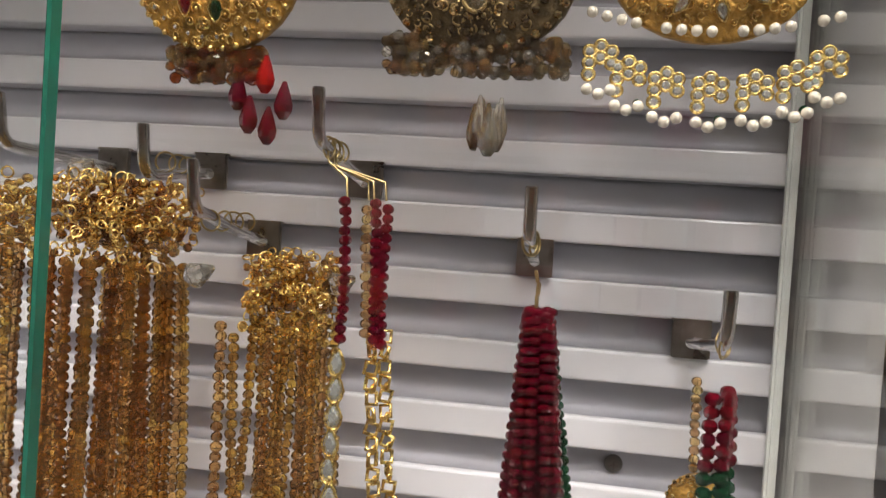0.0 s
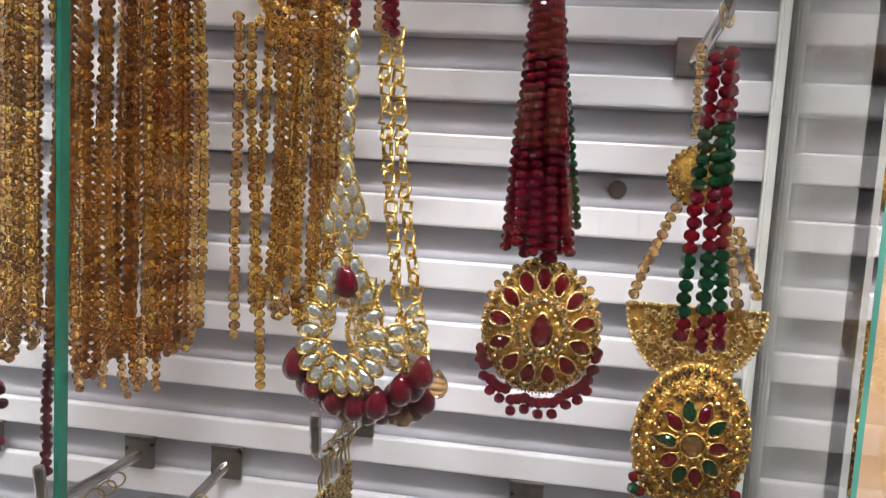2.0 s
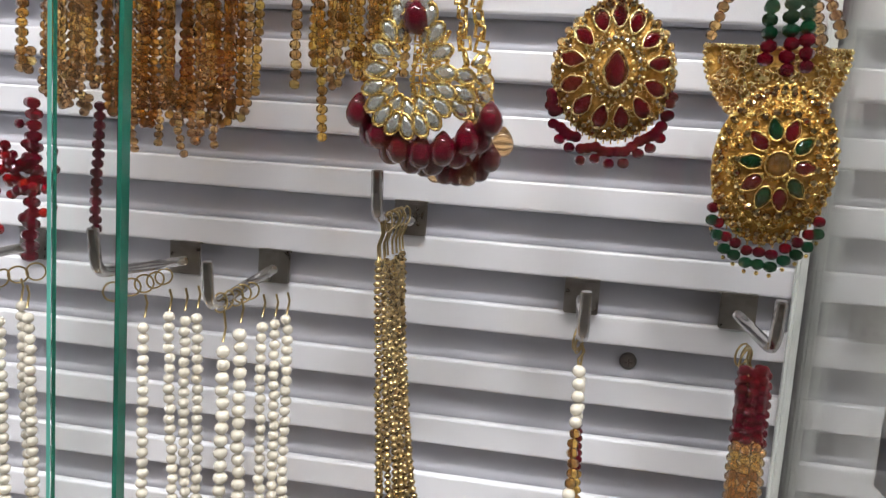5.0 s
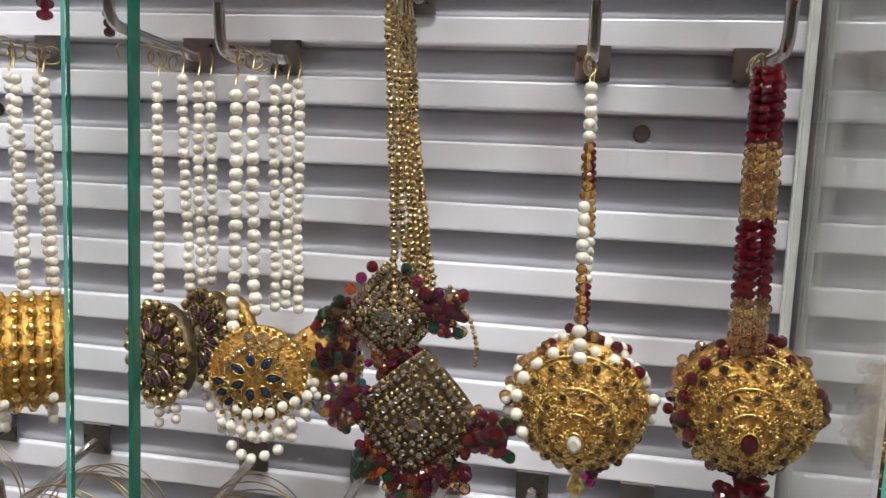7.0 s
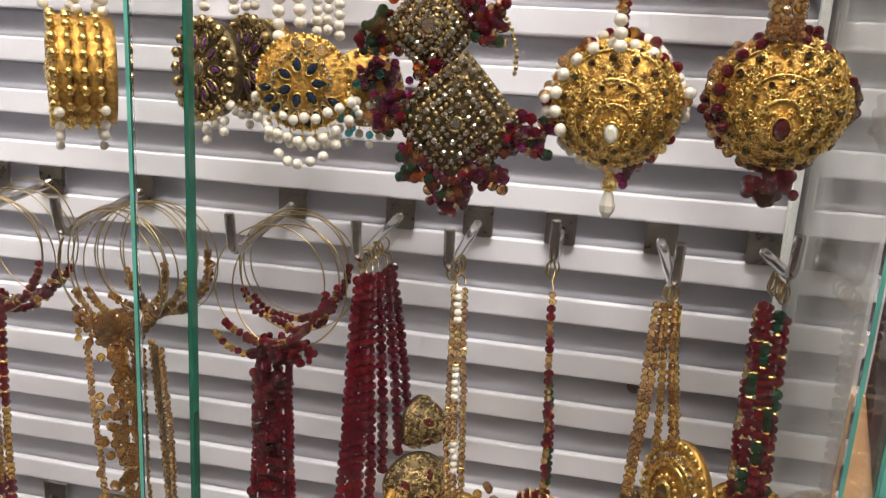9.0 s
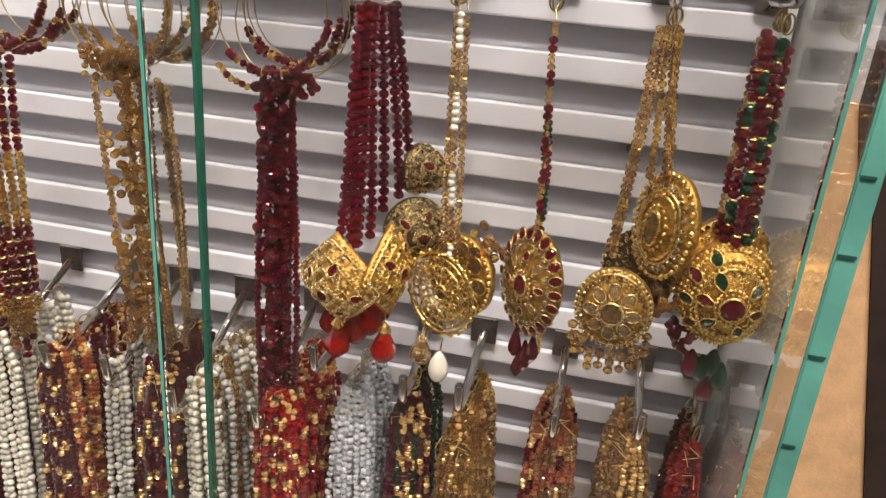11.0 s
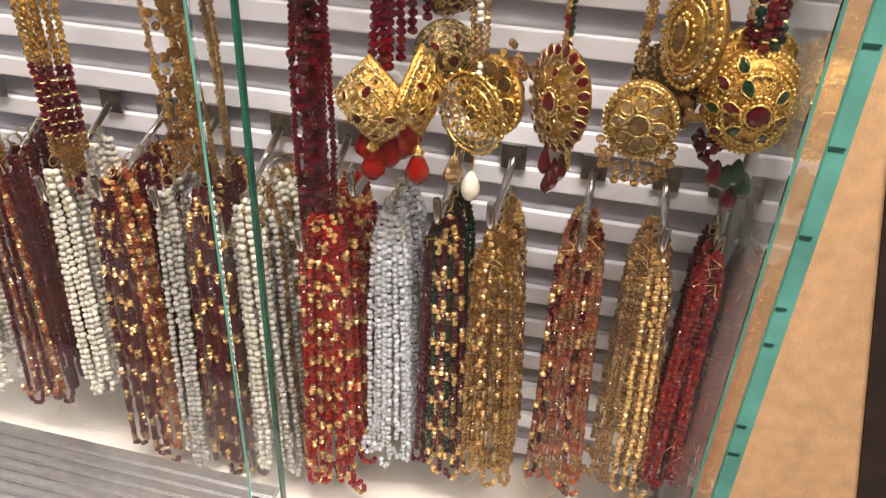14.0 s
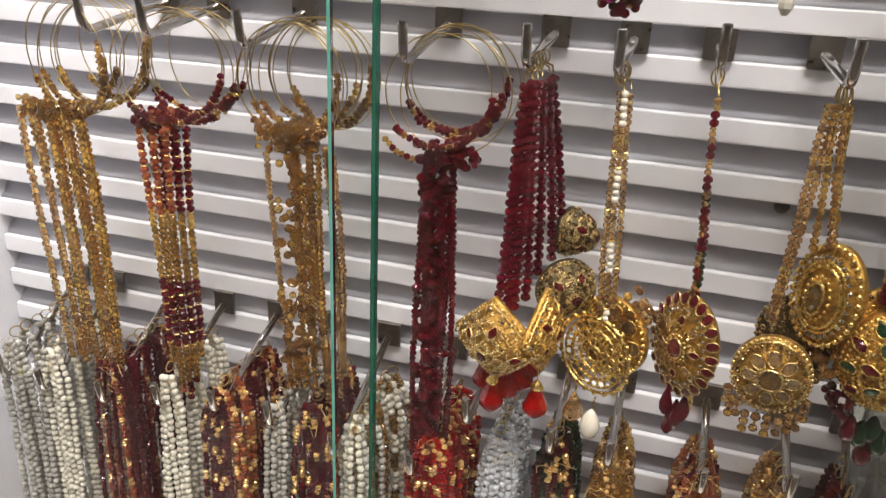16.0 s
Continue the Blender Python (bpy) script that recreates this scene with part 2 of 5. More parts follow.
def part(name, b, mat, parent, label=""):
    """Links a mesh as one object under a thing or a part."""
    me = b.mesh(name, mat) if isinstance(b, Build) else b
    ob = new(name, me)
    ob.parent = parent
    if parent.parent is None:
        ob.matrix_parent_inverse = Matrix.Translation(-parent.location)
    if label:
        ob["label"] = label
    return ob


def thing(name, label, category, at, group="", kind=""):
    ob = tagged(new(name), label, category, group, kind)
    ob.location = at
    return ob


def structure(name, b, mat, label, category):
    return tagged(new(name, b.mesh(name, mat)), label, category, kind="structure")


# ---- the case ----
WALL_Y, RIGHT_X, LEFT_X, FLOOR_Z, TOP_Z = 0.42, 0.163, -0.52, 0.485, 1.83
PITCH, GROOVE_0 = 0.03277, 1.1445


def groove(k):
    return GROOVE_0 + PITCH * k


def rod_z(k):
    """Height at which the things hang on a hook of groove k."""
    return groove(k) + {12: 0.010, 11: 0.0095, 10: 0.009, 4: 0.005, 3: -0.0055, -4: -0.007}.get(k, 0.0)


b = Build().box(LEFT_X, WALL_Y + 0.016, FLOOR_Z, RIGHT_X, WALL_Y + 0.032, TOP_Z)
wall_back = structure("wall_north", b, RECESS_SHADE, "white grooved back panel of the display case, greyed for shade", "wall")

b = Build().box(LEFT_X - 0.02, 0.20, FLOOR_Z - 0.02, RIGHT_X + 0.012, WALL_Y + 0.03, FLOOR_Z, 0.002)
structure("floor", b, FLOORW, "off-white floor board of the display case", "floor")
b = Build().box(LEFT_X - 0.02, 0.20, TOP_Z, RIGHT_X + 0.012, WALL_Y + 0.03, TOP_Z + 0.02)
structure("ceiling", b, CEIL, "white top board of the display case", "ceiling")
b = Build().box(LEFT_X - 0.018, 0.25, FLOOR_Z, LEFT_X, WALL_Y + 0.03, TOP_Z)
structure("wall_west", b, SLAT, "white side board of the display case", "wall")

# the shop round the case
b = Build().box(-2.6, -2.6, -0.05, 2.6, 0.8, 0.0)
structure("floor_shop", b, TILE, "worn brown tiled shop floor", "floor")
b = Build().box(-2.6, -2.6, 3.4, 2.6, 0.8, 3.45)
structure("ceiling_shop", b, CEIL, "off-white shop ceiling", "ceiling")
for nm, bx in (("wall_south", (-2.6, -2.65, 0, 2.6, -2.6, 3.4)), ("wall_east", (2.6, -2.6, 0, 2.65, 0.8, 3.4)), ("wall_far_west", (-2.65, -2.6, 0, -2.6, 0.8, 3.4)), ("wall_behind", (-2.6, 0.75, 0, 2.6, 0.8, 3.4))):
    structure(nm, Build().box(*bx), PLASTER, "plain beige shop wall", "wall")

# shelf of packets on the opposite wall, mirrored in the panes
GOODS = [material("packet_%s" % n, tuple(0.55 * q for q in c), 0.4, vary=0.2, scale=20) for n, c in (("pink", (0.6, 0.06, 0.14)), ("red", (0.5, 0.03, 0.03)), ("tan", (0.6, 0.38, 0.2)), ("cream", (0.75, 0.66, 0.5)), ("brown", (0.2, 0.09, 0.05)), ("orange", (0.65, 0.25, 0.06)))]
rack = thing("wall_shelf", "long wooden wall shelf with three boards", "shelf", (0, -2.45, 1.2))
for zz in (1.18, 1.50, 1.82):
    part("board", Build().box(-1.6, -2.598, zz - 0.02, 1.6, -2.30, zz, 0.003), DARK, rack)
for xx in (-1.62, 1.62):
    part("upright", Build().box(xx - 0.018, -2.598, 1.1, xx + 0.018, -2.30, 2.1, 0.003), DARK, rack)
for zz in (1.18, 1.50, 1.82):
    xx = -1.55
    while xx < 1.45:
        w_, h_ = random.uniform(0.07, 0.16), random.uniform(0.10, 0.24)
        bx = tagged(new("packet", Build().box(xx, -2.56, zz + 0.0005, xx + w_, -2.36, zz + h_, 0.004).mesh("packet", random.choice(GOODS))), "plain coloured goods packet standing on the shelf", "packet", "packets on the shelf")
        xx += w_ + random.uniform(0.005, 0.05)


def pane(name, x0, y0, x1, y1, z0, z1, label, edges=EDGE):
    """A glass pane: a clear slab with polished green ends."""
    ob = thing(name, label, "glass pane", ((x0 + x1) / 2, (y0 + y1) / 2, z0), kind="structure")
    g = part("pane", Build().box(x0, y0, z0, x1, y1, z1), GLASS, ob, "clear glass sheet")
    g.visible_shadow = False
    return ob


# side pane of 8.5 mm glass with a turquoise front end
side = pane("window_1", RIGHT_X + 0.0006, 0.2515, RIGHT_X + 0.0091, WALL_Y + 0.03, FLOOR_Z, TOP_Z, "thick clear glass side pane with a turquoise edge")
b = Build().box(RIGHT_X + 0.0004, 0.2485, FLOOR_Z, RIGHT_X + 0.0093, 0.2512, TOP_Z, 0.0006)
strip = part("polished_edge", b, EDGE, side, "turquoise polished glass edge")
for i in range(34):
    z = FLOOR_Z + 0.03 + i * 0.037 + random.uniform(-0.012, 0.012)
    w = random.uniform(0.0045, 0.007)
    part("pen_mark", Build().box(RIGHT_X + 0.001, 0.2478, z, RIGHT_X + 0.001 + w, 0.2484, z + 0.0011), MARK, strip, "thin dark pen stroke")

# sliding panes: the right one runs in front of the left one
right_pane = pane("window_2", -0.1355, 0.2655, 0.1568, 0.2705, 0.5555, TOP_Z, "clear glass sliding pane closing the case front")
part("polished_edge", Build().box(-0.1372, 0.2655, 0.5555, -0.1357, 0.2705, TOP_Z), EDGE, right_pane, "pale green glass edge")
part("polished_edge", Build().box(0.1570, 0.2655, 0.5555, 0.1586, 0.2705, TOP_Z), EDGE, right_pane, "pale green glass edge")
left_pane = pane("window_3", LEFT_X, 0.288, -0.1232, 0.2935, FLOOR_Z + 0.002, TOP_Z, "clear glass sliding pane behind the other")
part("polished_edge", Build().box(-0.1230, 0.288, FLOOR_Z + 0.002, -0.1212, 0.2935, TOP_Z), EDGE_DARK, left_pane, "dark green glass edge")

# fluted aluminium rail at the foot of the left pane
rail = thing("sliding_rail", "fluted aluminium bottom rail of the sliding glass", "rail", (-0.3, 0.26, FLOOR_Z))
b = Build().box(LEFT_X, 0.196, FLOOR_Z + 0.0005, -0.1215, 0.2865, 0.552, 0.0015)
part("base", b, ALU, rail)
for i in range(8):
    y = 0.205 + i * 0.0098
    part("rib", Build().box(LEFT_X, y, 0.5515, -0.1215, y + 0.0048, 0.5550, 0.0009), ALU, rail)

# leaning cardboard sheet beside the case, its slanted edge bound with dark tape
z0, z1 = 0.45, 0.98


def edge_x(z):
    return 0.218 - 0.2377 * (z - 0.813)


def sheet(pts, y0, y1):
    b = Build()
    n = len(pts)
    b.add([(x, y0, z) for x, z in pts] + [(x, y1, z) for x, z in pts],
          [tuple(range(n)), tuple(range(2 * n - 1, n - 1, -1))] + [(i, i + n, (i + 1) % n + n, (i + 1) % n) for i in range(n)])
    return b


card = thing("cardboard_sheet", "plain tan cardboard sheet leaning beside the glass case", "cardboard", (0.2, 0.3, z0))
part("sheet", sheet([(0.1735, z0), (edge_x(z0), z0), (edge_x(z1), z1), (0.1735, z1)], 0.300, 0.304), MDF, card)
part("tape", sheet([(edge_x(z0) + 0.0003, z0), (edge_x(z0) + 0.03, z0), (edge_x(z1) + 0.03, z1), (edge_x(z1) + 0.0003, z1)], 0.2985, 0.3045), DARK, card, "crinkled black tape along the edge")
# added reflector: brightens the side pane and strengthens its mirror image
b = Build().box(0.1735, 0.3055, 0.45, 0.1800, 0.452, 1.80)
structure("trim_reflector", b, SIDE_REFLECTOR, "glossy pale reflector board added behind the side glass", "board")
b = Build().box(0.1572, WALL_Y - 0.0065, FLOOR_Z + 0.001, 0.1622, WALL_Y - 0.0012, TOP_Z - 0.001, 0.0012)
structure("trim_corner", b, SEAL, "pale greenish clear sealing strip in the glass corner", "strip")
b = Build().box(0.1815, 0.330, 0.45, 0.60, 0.345, 1.80)
structure("trim_dark", b, DARK, "dark brown board beside the glass case", "board")
b = Build().box(0.1735, 0.306, 1.20, 0.215, 0.320, 1.80)
structure("trim_upper", b, MDF, "tan upright board beside the glass case", "board")


# ---- hooks ----
def hook(x, k, ytip, ztip):
    """A hook whose plate sits in groove k and whose rod ends in an upturned tip."""
    z = groove(k)
    ob = thing("display_hook", "steel display hook with an upturned tip in the slatted wall", "hook", (x, WALL_Y, z), group="hooks in the slatted wall")
    b = Build().box(x - 0.0088, WALL_Y - 0.0035, z - 0.0085, x + 0.0088, WALL_Y - 0.0005, z + 0.0085, 0.0006)
    b.box(x - 0.0088, WALL_Y - 0.0035, z + 0.0085, x + 0.0088, WALL_Y + 0.0135, z + 0.0098)
    part("back_plate", b, PLATE, ob)
    zr, ze = z - 0.001, ztip - 0.0215
    pts = [(x, WALL_Y - 0.004, zr), (x, (WALL_Y + ytip) / 2, (zr + ze) / 2), (x, ytip + 0.010, ze)]
    for a in (25, 50, 75):
        pts.append((x, ytip + 0.010 - 0.0085 * math.sin(radians(a)), ze + 0.0085 * (1 - math.cos(radians(a)))))
    pts += [(x, ytip + 0.001, ze + 0.012), (x, ytip - 0.0005, ztip - 0.001), (x, ytip - 0.0006, ztip)]
    part("rod", Build().tube(pts, [0.0027] * (len(pts) - 1) + [0.0022], 12), STEEL, ob)
    return ob


# place along the wall, groove, depth and height of the tip
for x, k, yt, zt in ((-0.176, 12, 0.335, 1.561), (-0.122, 12, 0.352, 1.553), (-0.091, 11, 0.338, 1.538), (-0.040, 12, 0.338, 1.569), (0.046, 11, 0.343, 1.535), (0.121, 10, 0.338, 1.501),
                     (-0.255, 3, 0.33, 1.262), (-0.162, 3, 0.335, 1.268), (-0.110, 3, 0.338, 1.257), (-0.036, 4, 0.342, 1.303), (0.056, 3, 0.338, 1.260), (0.133, 3, 0.343, 1.263),
                     (-0.330, -4, 0.33, 1.024), (-0.290, -4, 0.335, 1.024), (-0.225, -4, 0.335, 1.022), (-0.125, -4, 0.334, 1.023), (-0.057, -4, 0.330, 1.027), (-0.010, -4, 0.326, 1.028), (0.038, -4, 0.350, 1.032), (0.094, -4, 0.325, 1.032), (0.149, -4, 0.350, 1.036),
                     (-0.441, -11, 0.325, 0.757), (-0.405, -11, 0.325, 0.753), (-0.351, -11, 0.325, 0.755), (-0.302, -11, 0.325, 0.764), (-0.254, -11, 0.322, 0.773), (-0.211, -11, 0.322, 0.772), (-0.161, -11, 0.316, 0.764), (-0.108, -11, 0.318, 0.762), (-0.077, -11, 0.332, 0.801), (-0.024, -11, 0.345, 0.783), (0.013, -11, 0.330, 0.794), (0.069, -11, 0.345, 0.778), (0.118, -11, 0.348, 0.786), (0.155, -11, 0.372, 0.773),
                     (-0.10, 15, 0.34, 1.665), (0.02, 15, 0.34, 1.665), (0.108, 15, 0.34, 1.665)):
    hook(x, k, yt, zt)


# ---- jewellery parts ----
def strand(parent, pts, pattern, name="bead_strand", jitter=0.0002, space=1.0, phase=0):
    """Beads threaded along a line. pattern: (material, shape, radius, half height, count) in turn, repeating."""
    pts = [Vector(p) for p in pts]
    acc = [0.0]
    for a, c in zip(pts, pts[1:]):
        acc.append(acc[-1] + (c - a).length)
    builds = {}
    s, i = 0.0, phase
    s += random.uniform(0.0, 0.004)
    seq = [(m, sh, r, h) for m, sh, r, h, n in pattern for _ in range(n)]
    j = 0
    while True:
        m, sh, r, h = seq[i % len(seq)]
        hh = h * (0.93 if sh == "rondelle" else 0.98)
        s += hh * space
        if s > acc[-1]:
            break
        while acc[j + 1] < s:
            j += 1
        t = (s - acc[j]) / max(1e-9, acc[j + 1] - acc[j])
        p = pts[j].lerp(pts[j + 1], t) + Vector((random.gauss(0, jitter), random.gauss(0, jitter), 0))
        d = (pts[j + 1] - pts[j]).normalized() + Vector((random.gauss(0, 0.06), random.gauss(0, 0.06), 0))
        k = random.uniform(0.93, 1.05)
        put_bead(builds.setdefault(m.name, (m, Build()))[1], sh, p, r * k, h, d, random.random() * 3)
        s += hh * space
        i += 1
    for m, bb in builds.values():
        part(name, bb, m, parent)


def sway(x0, y0, z0, x1, y1, z1, n=7, bow=0.0, wob=0.0006):
    """A hanging line from top to bottom."""
    out = []
    ph = random.random() * 6
    for i in range(n):
        t = i / (n - 1)
        out.append((x0 + (x1 - x0) * t + bow * math.sin(math.pi * t) + wob * math.sin(ph + 5 * t), y0 + (y1 - y0) * t + wob * math.cos(ph + 4 * t), z0 + (z1 - z0) * t))
    return out


def wire_rings(parent, x, y0, y1, z, n, r=0.0045, name="wire_loop", mat=WIRE):
    """Small wire loops that hang on a hook's rod."""
    for i in range(n):
        y = y0 + (y1 - y0) * (i + 0.5) / n
        m = pose(0, 0, 0, random.uniform(-12, 12), 0, 60 + random.uniform(-25, 25)).to_3x3()
        part(name, Build().ring((x + random.uniform(-0.001, 0.001), y, z - r + 0.0034), r, 0.0005, m, 14, 5), mat, parent)


def links(parent, pairs, r=0.00055):
    """Wire eyes between a hook's loops and the strands under them."""
    for (x0, y0, z0), (x1, y1, z1) in pairs:
        pts = [(x0, y0, z0), (x0 + 0.0012, y0 - 0.0006, (2 * z0 + z1) / 3), (x1 - 0.0008, y1, (z0 + 2 * z1) / 3), (x1, y1, z1 - 0.001)]
        part("wire_eye", Build().tube(pts, r, 5), WIRE, parent)


GEM_CACHE = {}


def gem_mesh(kind, mat):
    """A cut stone in a gold collar's opening: facing -y, unit size, point upwards for the pear cut."""
    key = (kind, mat.name)
    if key not in GEM_CACHE:
        n = 12
        rim = []
        for k in range(n):
            t = 2 * math.pi * k / n
            x, z = math.cos(t), math.sin(t)
            if kind == "pear":
                x *= 0.62 * (1 - 0.45 * max(0, z))
            elif kind == "oval":
                x *= 0.72
            elif kind == "marquise":
                x *= 0.52 * (1 - 0.35 * z * z)
            rim.append((x, z))
        v = [(x, 0.0, z) for x, z in rim] + [(x * 0.88, -0.22, z * 0.88) for x, z in rim] + [(x * 0.5, -0.42, z * 0.5) for x, z in rim]
        f = [(i, (i + 1) % n, (i + 1) % n + n, i + n) for i in range(n)] + [(i + n, (i + 1) % n + n, (i + 1) % n + 2 * n, i + 2 * n) for i in range(n)] + [tuple(range(2 * n, 3 * n))]
        bb = Build()
        bb.add(v, f, False)
        GEM_CACHE[key] = bb.mesh("stone", mat)
    return GEM_CACHE[key]


def collar(b, M, size, kind):
    """The gold bezel round a stone, into b."""
    n = 12
    kx = {"pear": 0.62, "oval": 0.72, "marquise": 0.5, "round": 1.0}[kind]
    vs, fs = [], []
    for k in range(n):
        t = 2 * math.pi * k / n
        for u in range(4):
            w = 2 * math.pi * u / 4
            q = 1.12 + 0.16 * math.cos(w)
            x, z = q * kx * math.cos(t), q * math.sin(t)
            if kind == "pear":
                x *= 1 - 0.42 * max(0, math.sin(t))
            vs.append((M @ Vector((x * size, -0.2 * size + 0.18 * size * math.sin(w), z * size)))[:])
    for k in range(n):
        for u in range(4):
            fs.append((k * 4 + u, k * 4 + (u + 1) % 4, ((k + 1) % n) * 4 + (u + 1) % 4, ((k + 1) % n) * 4 + u))
    b.add(vs, fs, True)


class Medallion:
    """A domed plate facing -y, turned by m, with rings of work on it. rho runs from 0 at the middle to 1 at the rim."""

    def __init__(self, parent, at, rx, rz, dome, turn=(0, 0, 0), mat=GOLD, pear=0.0, square=False, shift=0.0, thick=0.004):
        self.m = pose(*at, *turn)
        self.rx, self.rz, self.dome, self.pear, self.square, self.shift = rx, rz, dome, pear, square, shift
        self.mat, self.parent = mat, parent
        b = Build()
        seg, rings = 28, [1.0, 0.97, 0.85, 0.68, 0.48, 0.25, 0.05]
        vs = [self.m @ self.local(1.0, 2 * math.pi * k / seg, thick) for k in range(seg)]
        for rho in rings:
            vs += [self.m @ self.local(rho, 2 * math.pi * k / seg, 0) for k in range(seg)]
        fs = [tuple(range(seg))]
        n = len(rings) + 1
        for i in range(n - 1):
            for k in range(seg):
                k2 = (k + 1) % seg
                fs.append((i * seg + k, (i + 1) * seg + k, (i + 1) * seg + k2, i * seg + k2))
        fs.append(tuple((n - 1) * seg + k for k in range(seg))[::-1])
        b.add([v[:] for v in vs], fs, True)
        # darkened plate colour gives the shade behind the filigree
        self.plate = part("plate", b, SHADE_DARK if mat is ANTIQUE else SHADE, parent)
        self.work = Build()

    def local(self, rho, t, lift):
        x, z = math.cos(t), math.sin(t)
        if self.square:
            q = 1 / max(abs(x) + abs(z), 1e-6)
            q = q * 0.93 + 0.07
            x, z = x * q, z * q
        if self.pear:
            x *= 1 - self.pear * max(0, z * rho) ** 1.3
        sh = self.shift * (1 - rho)
        return Vector((x * rho * self.rx, -self.dome * (1 - rho ** 2.2) + lift, (z * rho + sh) * self.rz))

    def frame_at(self, rho, t, lift=0.0, up=None):
        p = self.local(rho, t, -lift)
        q = self.local(min(rho + 0.05, 1.0), t, -lift)
        o = self.local(max(rho - 0.05, 0.0), t, -lift)
        out = (q - o)
        side = self.local(rho, t + 0.05, -lift) - self.local(rho, t - 0.05, -lift)
        if out.length < 1e-7 or side.length < 1e-7 or rho < 0.06:
            return self.m @ Matrix.Translation(p)
        out.normalize()
        nrm = out.cross(side).normalized()
        if nrm.y > 0:
            nrm = -nrm
        z = out if up is None else (Vector(up) - nrm * nrm.dot(Vector(up))).normalized()
        x = z.cross(nrm) * -1
        return self.m @ Matrix(((x.x, -nrm.x, z.x, p.x), (x.y, -nrm.y, z.y, p.y), (x.z, -nrm.z, z.z, p.z), (0, 0, 0, 1)))

    def balls(self, rho, n, r, mat=None, t0=0.0, shape="small", lift=0.0, a0=0.0, a1=2 * math.pi):
        mat = {CLEAR.name: RHINE, CHAMPAGNE.name: RHINE_GOLD, HONEY.name: RHINE_GOLD, SMOKE.name: RHINE_SMOKE}.get(mat.name, mat) if mat else None
        b = Build() if mat else self.work
        for k in range(n):
            t = a0 + (a1 - a0) * (k + t0) / n
            p = self.m @ self.local(rho, t, -r * 0.6 - lift)
            put_bead(b, shape, p, r * random.uniform(0.92, 1.06), None, (random.uniform(-0.6, 0.6), -1, random.uniform(-0.6, 0.6)) if shape == "rondelle" else None, random.random() * 3)
        if mat:
            part("crystal_row" if mat is not PEARL else "pearl_row", b, mat, self.parent)

    def wire(self, rho, r, a0=0.0, a1=2 * math.pi, n=40):
        pts = [self.m @ self.local(rho, a0 + (a1 - a0) * k / n, -r * 0.8) for k in range(n + 1)]
        self.work.tube(pts, r, 5, cap=False)

    def scrolls(self, r0, r1, n, size, seed=1):
        rnd = random.Random(seed)
        for k in range(int(n * 2.2)):
            rho, t = math.sqrt(rnd.uniform(r0 * r0, r1 * r1)), rnd.uniform(0, 6.283)
            F = self.frame_at(rho, t, rnd.uniform(0.0003, 0.0009))
            s = size * rnd.uniform(0.5, 0.95)
            a = rnd.uniform(0, 6.28)
            M3 = (F.to_3x3() @ pose(0, 0, 0, 0, rnd.uniform(0, 360), 0).to_3x3())
            self.work.ring(F.translation, s, s * 0.24, M3, 9, 4, a, a + rnd.uniform(3.8, 6.28))
            if rnd.random() < 0.5:
                put_bead(self.work, "small", F.translation, s * 0.38)

    def stones(self, rho, n, size, mats, kind, t0=0.0, up=None, a0=0.0, a1=2 * math.pi, lift=0.0006, flip=False):
        for k in range(n):
            t = a0 + (a1 - a0) * (k + t0) / n
            F = self.frame_at(rho, t, lift, up)
            if flip:
                F = F @ pose(0, 0, 0, 0, 180, 0)
            collar(self.work, F, size, kind)
            mat = mats[k % len(mats)]
            ob = part("stone", gem_mesh(kind, mat), mat, self.parent)
            ob.matrix_basis = F @ Matrix.Diagonal((size, size, size, 1))

    def centre(self, size, mat, kind="round", dz=0.0, lift=0.0008):
        F = self.m @ Matrix.Translation(self.local(0.0, 0, -lift) + Vector((0, 0, dz)))
        collar(self.work, F, size, kind)
        ob = part("stone", gem_mesh(kind, mat), mat, self.parent)
        ob.matrix_basis = F @ Matrix.Diagonal((size, size * 1.3, size, 1))
        for k in range(18):
            t = 2 * math.pi * k / 18
            kx = {"pear": 0.7, "oval": 0.78, "marquise": 0.6, "round": 1.0}[kind]
            put_bead(self.work, "small", F @ Vector((size * 1.42 * kx * math.cos(t), -0.0002, size * 1.42 * math.sin(t))), size * 0.13 + 0.0001)

    def done(self, name="filigree"):
        part(name, self.work, self.mat, self.parent)

    def rim_point(self, t, out=1.0, lift=0.0):
        return self.m @ self.local(out, t, lift)


def fringe(parent, med, a0, a1, n, items, rho=1.0, sway_y=0.0, uneven=0.002):
    """Little drops that hang from a medallion's rim. items: (material, shape, radius, half height) from top to bottom."""
    builds = {}
    for k in range(n):
        t = a0 + (a1 - a0) * (k + 0.5) / n
        p = med.rim_point(t, rho) + Vector((0, 0, -0.0012))
        links = Build().tube([p + Vector((0, 0, 0.0014)), p + Vector((0, 0, -0.0006))], 0.00035, 4)
        z = p.z - random.uniform(0.0, uneven)
        for i, (m, sh, r, h) in enumerate(items[k % len(items)]):
            z -= h * (1.3 if "drop" in sh else 1.0)
            put_bead(builds.setdefault(m.name, (m, Build()))[1], sh, (p.x, p.y + sway_y, z), r, h, None, random.random() * 3)
            z -= h * (1.3 if "drop" in sh else 1.0) + 0.0003
        builds.setdefault(GOLD.name, (GOLD, Build()))[1].add(links.v[0], links.f, True)
    for m, bb in builds.values():
        part("fringe_bead" if m is not GOLD else "fringe_link", bb, m, parent)


def near(mu, sd):
    """A normal spread with its far ends cut off."""
    return mu + max(-1.5 * sd, min(1.5 * sd, random.gauss(0, sd)))


